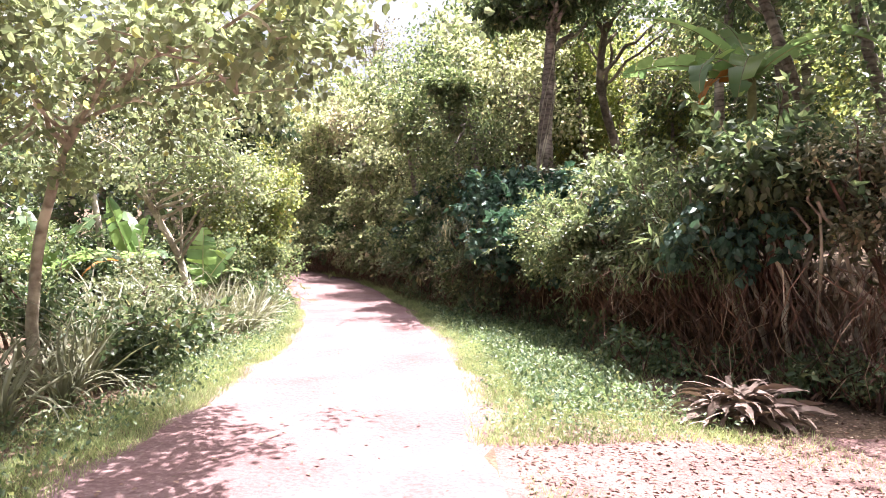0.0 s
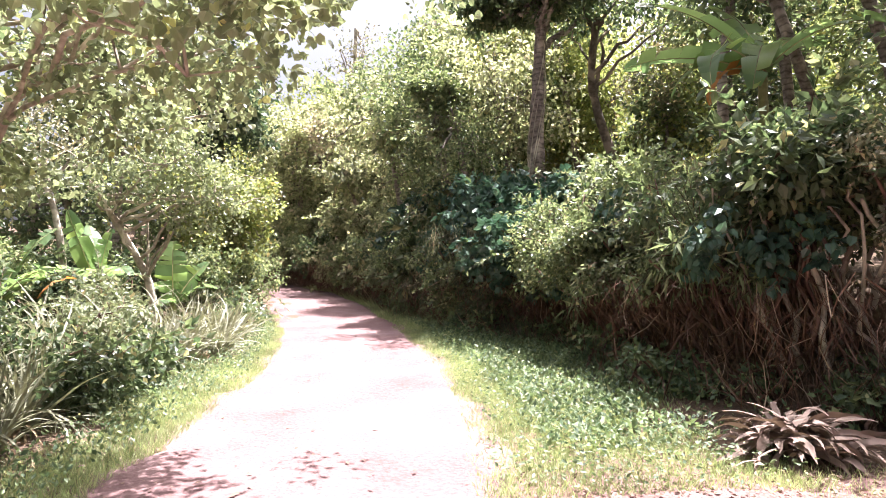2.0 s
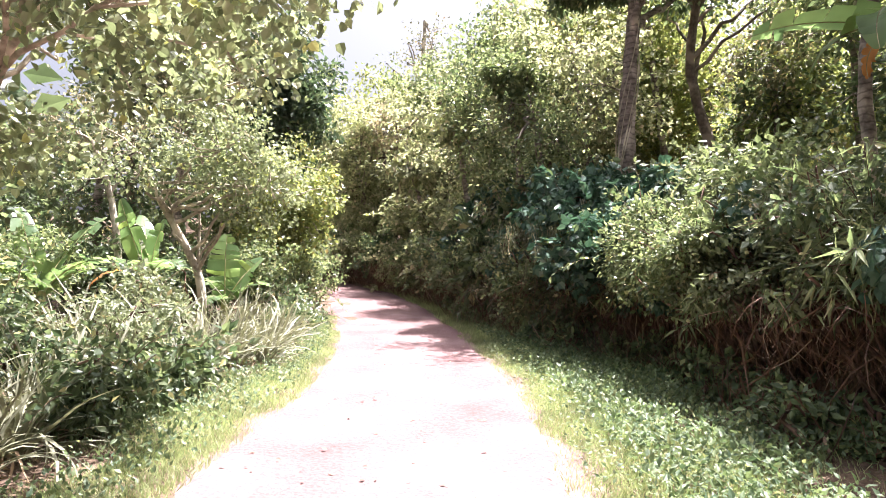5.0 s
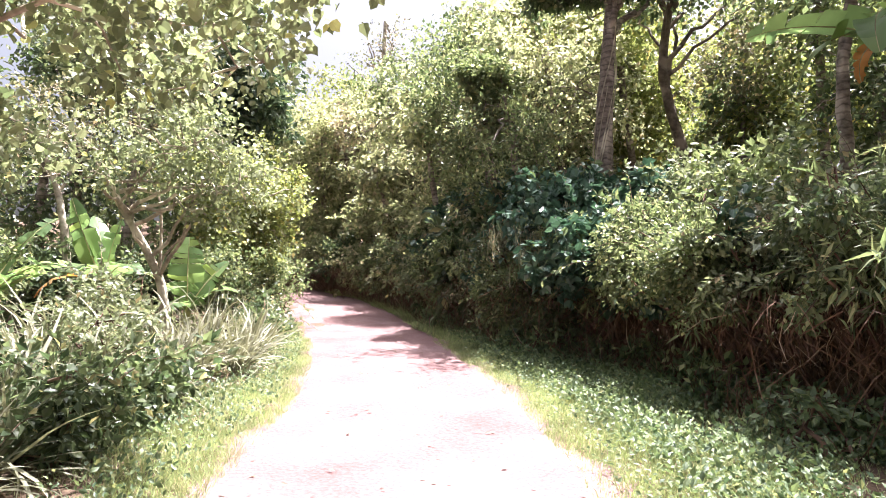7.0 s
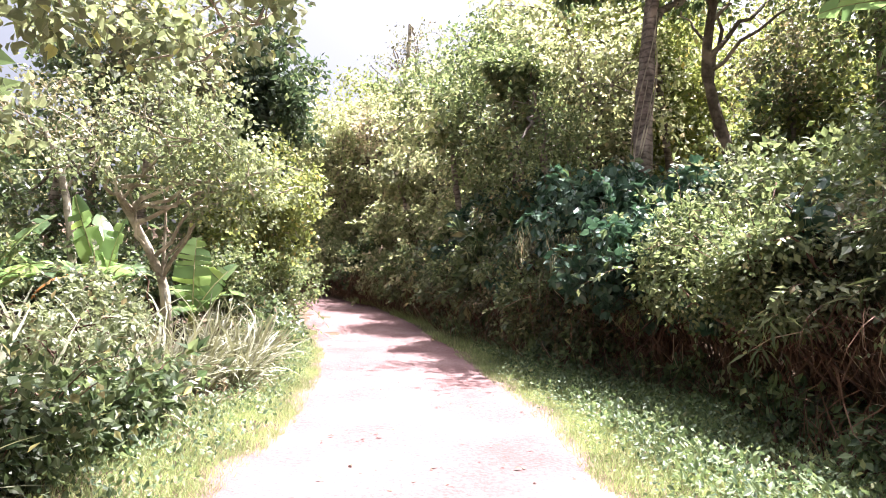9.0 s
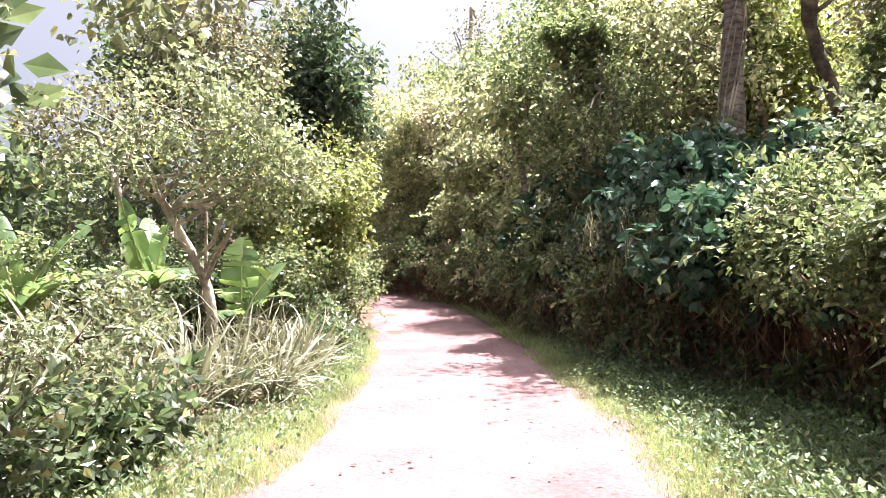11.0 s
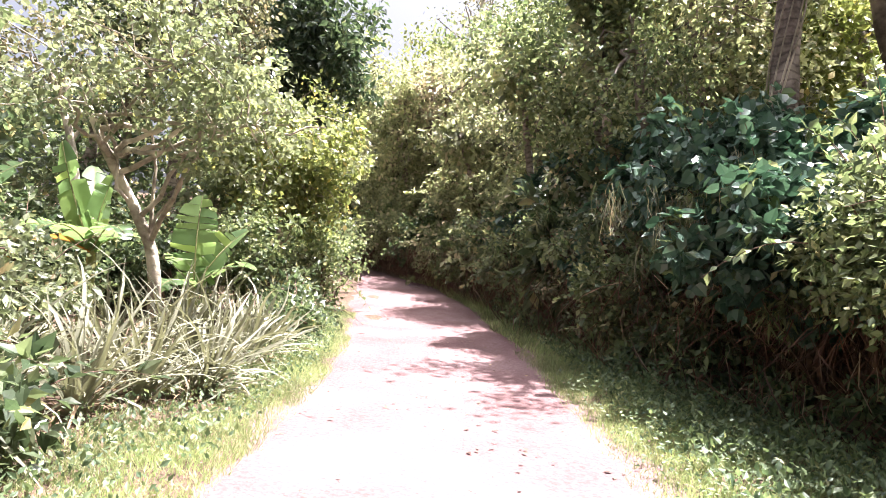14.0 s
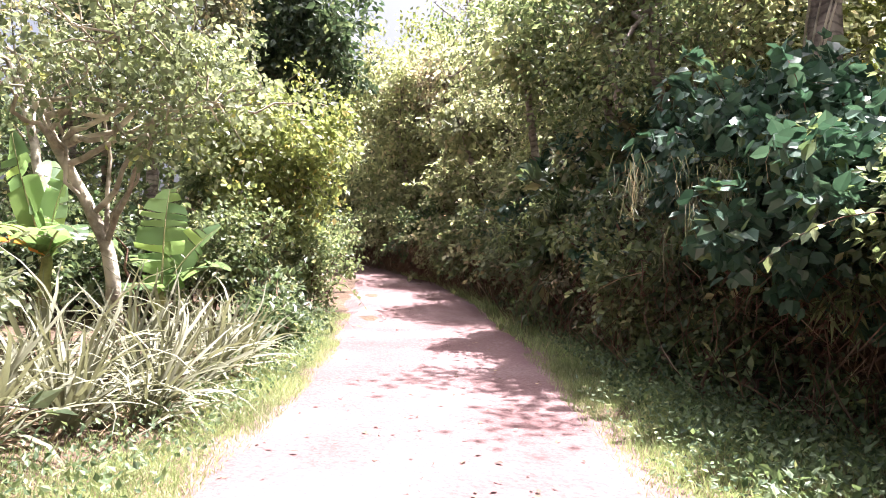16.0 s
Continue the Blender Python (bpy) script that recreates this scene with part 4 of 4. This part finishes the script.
shrub((3.0, 10.6), (2.2, 10.6, 1.6), (0.75, 0.9, 0.7), "fine", 60, 130, "bright fine-leaved shrub hanging towards the track", stems=9, floor=0.85)
shrub((2.7, 12.0), (1.95, 11.9, 1.75), (0.8, 0.8, 0.9), "fine", 66, 120, "bright pale shrub hanging towards the track", stems=9, near=True, floor=0.9, far=1.3)

n = 380
knot = RNG.normal(0, 1, (26, 3)) * [0.5, 0.2, 0.25] + [1.1, 13.6, 2.2]
at = knot[RNG.integers(26, size=n)] + RNG.normal(0, 0.06, (n, 3))
tagged(link_mesh("hanging_catkins", *leaf_arrays("strand", at, np.column_stack([RNG.normal(0, 0.1, (n, 2)), np.full(n, -1.0)]), RNG.normal(0, 1, (n, 3)), RNG.uniform(0.25, 0.55, n)), LEAF_OLIVE), "thin green strands hanging from the dark vine mound", "hanging strands", kind="stuff")

# Thick bare stems on the bank beside the clearing.
e = thing("bare_stem_thicket", (4.9, 8.3, at_ground(4.9, 8.3)), "tangle of thick bare reddish stems on the dark bank", "shrub")
for k in range(46):
    a = RNG.uniform(0, 1)
    a = (3.7 + 1.9 * a + RNG.normal(0, 0.15), 8.3 - 1.7 * a + RNG.uniform(-0.1, 0.7))
    p = bent((*a, at_ground(*a) - 0.05), (a[0] - RNG.uniform(-0.6, 1.0), a[1] - RNG.uniform(0, 0.5), RNG.uniform(2.0, 3.0)), RNG.uniform(-0.15, 0.2), 9, 0.06)
    r0 = RNG.uniform(0.012, 0.04)
    place(link_mesh("stem", *tube(p, np.linspace(r0, r0 * 0.5, 9), 7, 0.12), BARK_PALE, True), e)

# Dry stalks and roots hanging in the undercut of the hedge.
for k in range(60):
    s = RNG.uniform(3, 22)
    p, out = hedge_at(s)
    q = p + out * RNG.uniform(0.2, 1.0)
    z = float(land(q[1])) + RNG.uniform(1.1, 2.2)
    sp = ["vine", "mid", "bamboo", "light"][k % 4]
    shrub(p - out * 0.2, (q[0], q[1], z), (0.3, 0.3, RNG.uniform(0.25, 0.6)), sp, 8, 26, "hanging leafy spray in front of the hedge", stems=2, floor=0.4, name="leafy_spray", group="hanging sprays", size=(0.1, 0.22), droop=0.9)
n = 12000
ss = RNG.uniform(1.0, 34, n)
P2 = np.array([np.concatenate(hedge_at(v)) for v in ss])
off = RNG.uniform(-0.3, 0.95, n)
at = np.column_stack([P2[:, 0] + P2[:, 2] * off, P2[:, 1] + P2[:, 3] * off, np.zeros(n)])
at[:, 2] = height(at[:, 0], at[:, 1]) + RNG.uniform(0, 0.15, n)
hang = RNG.random(n) < 0.55
at[hang, 2] = land(at[hang, 1]) + RNG.uniform(0.7, 1.4, hang.sum())
way = np.column_stack([RNG.normal(0, 0.7, n), RNG.normal(0, 0.7, n), np.where(hang, -1, 1)])
tagged(link_mesh("dry_stalks", *leaf_arrays("strand", at, way, RNG.normal(0, 1, (n, 3)), RNG.uniform(0.25, 0.75, n)), STRAW), "brown dry stalks and hanging roots under the hedge", "dry stalks", kind="stuff")

# The heap of dry husks on the verge.
heap = thing("husk_heap", (2.76, 6.35, 0.02), "heap of dry pale curled palm husks on the grass", "husk heap")
HUSKS = [mesh_data("husk", *strap_leaf_mesh(L, wd, ar, 90 + k, HUSK, 3.0), HUSK) for k, (L, wd, ar) in enumerate([(0.5, 0.085, 1.2), (0.42, 0.08, 1.9), (0.5, 0.07, 0.7), (0.36, 0.11, 1.5)])]
for k in range(190):
    o = new("husk", HUSKS[k % 4])
    a = RNG.uniform(0, 6.28)
    r = RNG.uniform(0, 0.34)
    o.matrix_basis = Matrix.LocRotScale((r * 1.3 * math.cos(a), r * math.sin(a), RNG.uniform(0.02, 0.34) * (1 - r * 1.7)), Euler((RNG.uniform(-1.35, -0.5), RNG.normal(0, 0.5), a - 1.57 + RNG.normal(0, 0.9))), [RNG.uniform(0.45, 0.85)] * 3)
    o.parent = heap

# ---- verges and ground cover ----
def verge(name, n, ylo, yhi, side, reach, shape, size, mat, label, category, up=1.0, start=0.0):
    """Plants that cover a strip beside the road; reach: its width in metres."""
    y = RNG.uniform(ylo, yhi, n)
    l, r = road_span(y)
    k = (RNG.beta(1.3, 1.6, n) * 1.12 - 0.12) * reach
    x = l - start - k + 0.12 if side < 0 else r + start + k - 0.12
    keep = np.sin(x * 3.1 + y * 1.3) + np.sin(y * 2.7 - x * 1.1) + np.sin(x * 7 + 2) * np.sin(y * 6) + RNG.normal(0, 0.7, n) > -0.6 - 1.6 * (k < reach * 0.5)
    x, y = x[keep], y[keep]
    n = len(x)
    at = np.column_stack([x, y, height(x, y)])
    way = np.column_stack([RNG.normal(0, 0.55, n), RNG.normal(0, 0.55, n), np.full(n, up)])
    nor = RNG.normal(0, 1, (n, 3)) if up > 0.6 else RNG.normal(0, 0.6, (n, 3)) + np.array([0, 0, 1])
    if up <= 0.6:
        at[:, 2] += RNG.uniform(0.01, 0.2, n)
    return tagged(link_mesh(name, *leaf_arrays(shape, at, way, nor, RNG.uniform(*size, n)), mat), label, category, kind="stuff")


verge("grass_verge", 84000, 4, 19, -1, 1.3, "blade", (0.035, 0.09), GRASS, "short green grass along the edge of the track", "grass")
verge("grass_verge", 90000, 5.6, 16, 1, 2.2, "blade", (0.03, 0.10), GRASS, "short sunlit yellow-green grass verge", "grass")
verge("grass_verge", 9000, 16, 27, 1, 1.3, "blade", (0.08, 0.2), GRASS, "grass at the foot of the hedge", "grass")
verge("ground_herbs", 36000, 6.5, 24, 1, 2.2, "oval", (0.02, 0.085), HERB, "low green weeds at the foot of the hedge", "weeds", 0.5, 0.55)
verge("ground_herbs", 6000, 5.6, 14, 1, 2.0, "oval", (0.025, 0.06), HERB, "small broad weeds among the grass of the verge", "weeds", 0.15, 0.1)
verge("ground_herbs", 9000, 4, 19, -1, 1.3, "oval", (0.025, 0.07), HERB, "low green weeds beside the track", "weeds", 0.5, 0.2)
for k in range(70):
    s = RNG.uniform(2.5, 20)
    p, out = hedge_at(s)
    q = p + out * RNG.uniform(0.0, 0.8)
    z = at_ground(*q)
    shrub(q, (q[0], q[1], z + 0.25), (0.3, 0.3, RNG.uniform(0.15, 0.35)), "herb", 10, 34, "small leafy weed in the shade of the hedge", stems=4, floor=z + 0.04, name="weed", group="weeds under the hedge", size=(0.08, 0.16))

# Fallen leaves and grit on the road and the clearing.
n = 1700
y = RNG.uniform(2, 22, n)
l, r = road_span(y)
x = l + RNG.uniform(-0.1, 1.1, n) * (r - l)
at = np.column_stack([x, y, land(y) + 0.042])
tagged(link_mesh("fallen_leaves", *leaf_arrays("oval", at, RNG.normal(0, 1, (n, 3)) * [1, 1, 0.1], RNG.normal(0, 0.15, (n, 3)) + [0, 0, 1], 0.015 + 0.055 * RNG.random(n) ** 2), LITTER), "scattered dry brown leaves on the track", "fallen leaves", kind="stuff")
n = 9000
x, y = RNG.uniform(0.6, 6.2, n), RNG.uniform(3.0, 6.8, n)
at = np.column_stack([x, y, height(x, y) + 0.028])
tagged(link_mesh("leaf_litter", *leaf_arrays("oval", at, RNG.normal(0, 1, (n, 3)) * [1, 1, 0.15], RNG.normal(0, 0.4, (n, 3)) + [0, 0, 1], RNG.uniform(0.015, 0.055, n)), LITTER), "carpet of dry leaves on the red clearing", "leaf litter", kind="stuff")
n = 7000
x, y = RNG.uniform(0.6, 3.2, n), RNG.uniform(4.0, 6.2, n)
keep = np.sin(x * 2.3 + 1) + np.sin(y * 3.1 + x) + RNG.normal(0, 0.5, n) > 0.5
x, y = x[keep], y[keep]
n = len(x)
tagged(link_mesh("grass_tufts", *leaf_arrays("blade", np.column_stack([x, y, height(x, y) + 0.015]), np.column_stack([RNG.normal(0, 0.6, (n, 2)), np.ones(n)]), RNG.normal(0, 1, (n, 3)), RNG.uniform(0.03, 0.07, n)), GRASS),
       "thin grass tufts on the edge of the clearing", "grass", kind="stuff")

# ---- far woods all round, plus near trees added against sky light ----
rows = []
for k in range(260):
    a = RNG.uniform(0, 2 * math.pi)
    d = RNG.uniform(30, 60)
    x, y = -2 + d * math.cos(a), 8 + d * math.sin(a)
    if -6 < x < 3 and y < 0:
        continue
    g = at_ground(x, y)
    rows.append(clumps((x, y, g + 4.2), (3.2, 3.2, 4.4), 12, (1.0, 1.9), g))
# Tall near trees beyond the view, added to keep sky light off the track.
for k in range(46):
    if k < 18:
        x, y = (-1) ** k * RNG.uniform(5.0, 10) - 1, RNG.uniform(-16, -2.5)
    elif k < 34:
        x, y = RNG.uniform(-16, -10.5), RNG.uniform(-2, 16)
    else:
        x, y = RNG.uniform(10.5, 17), RNG.uniform(-2, 22)
    rows.append(clumps((x, y, 7.0), (2.8, 2.8, 5.5), 18, (0.9, 1.6), 0.2))
tagged(link_mesh("far_woods_and_sky_blockers", *foliage(np.concatenate(rows), 16, "diamond", (0.55, 1.0)), LEAF_MID), "green woods all round in the distance, plus near unseen trees added to block sky light", "woods", kind="stuff")
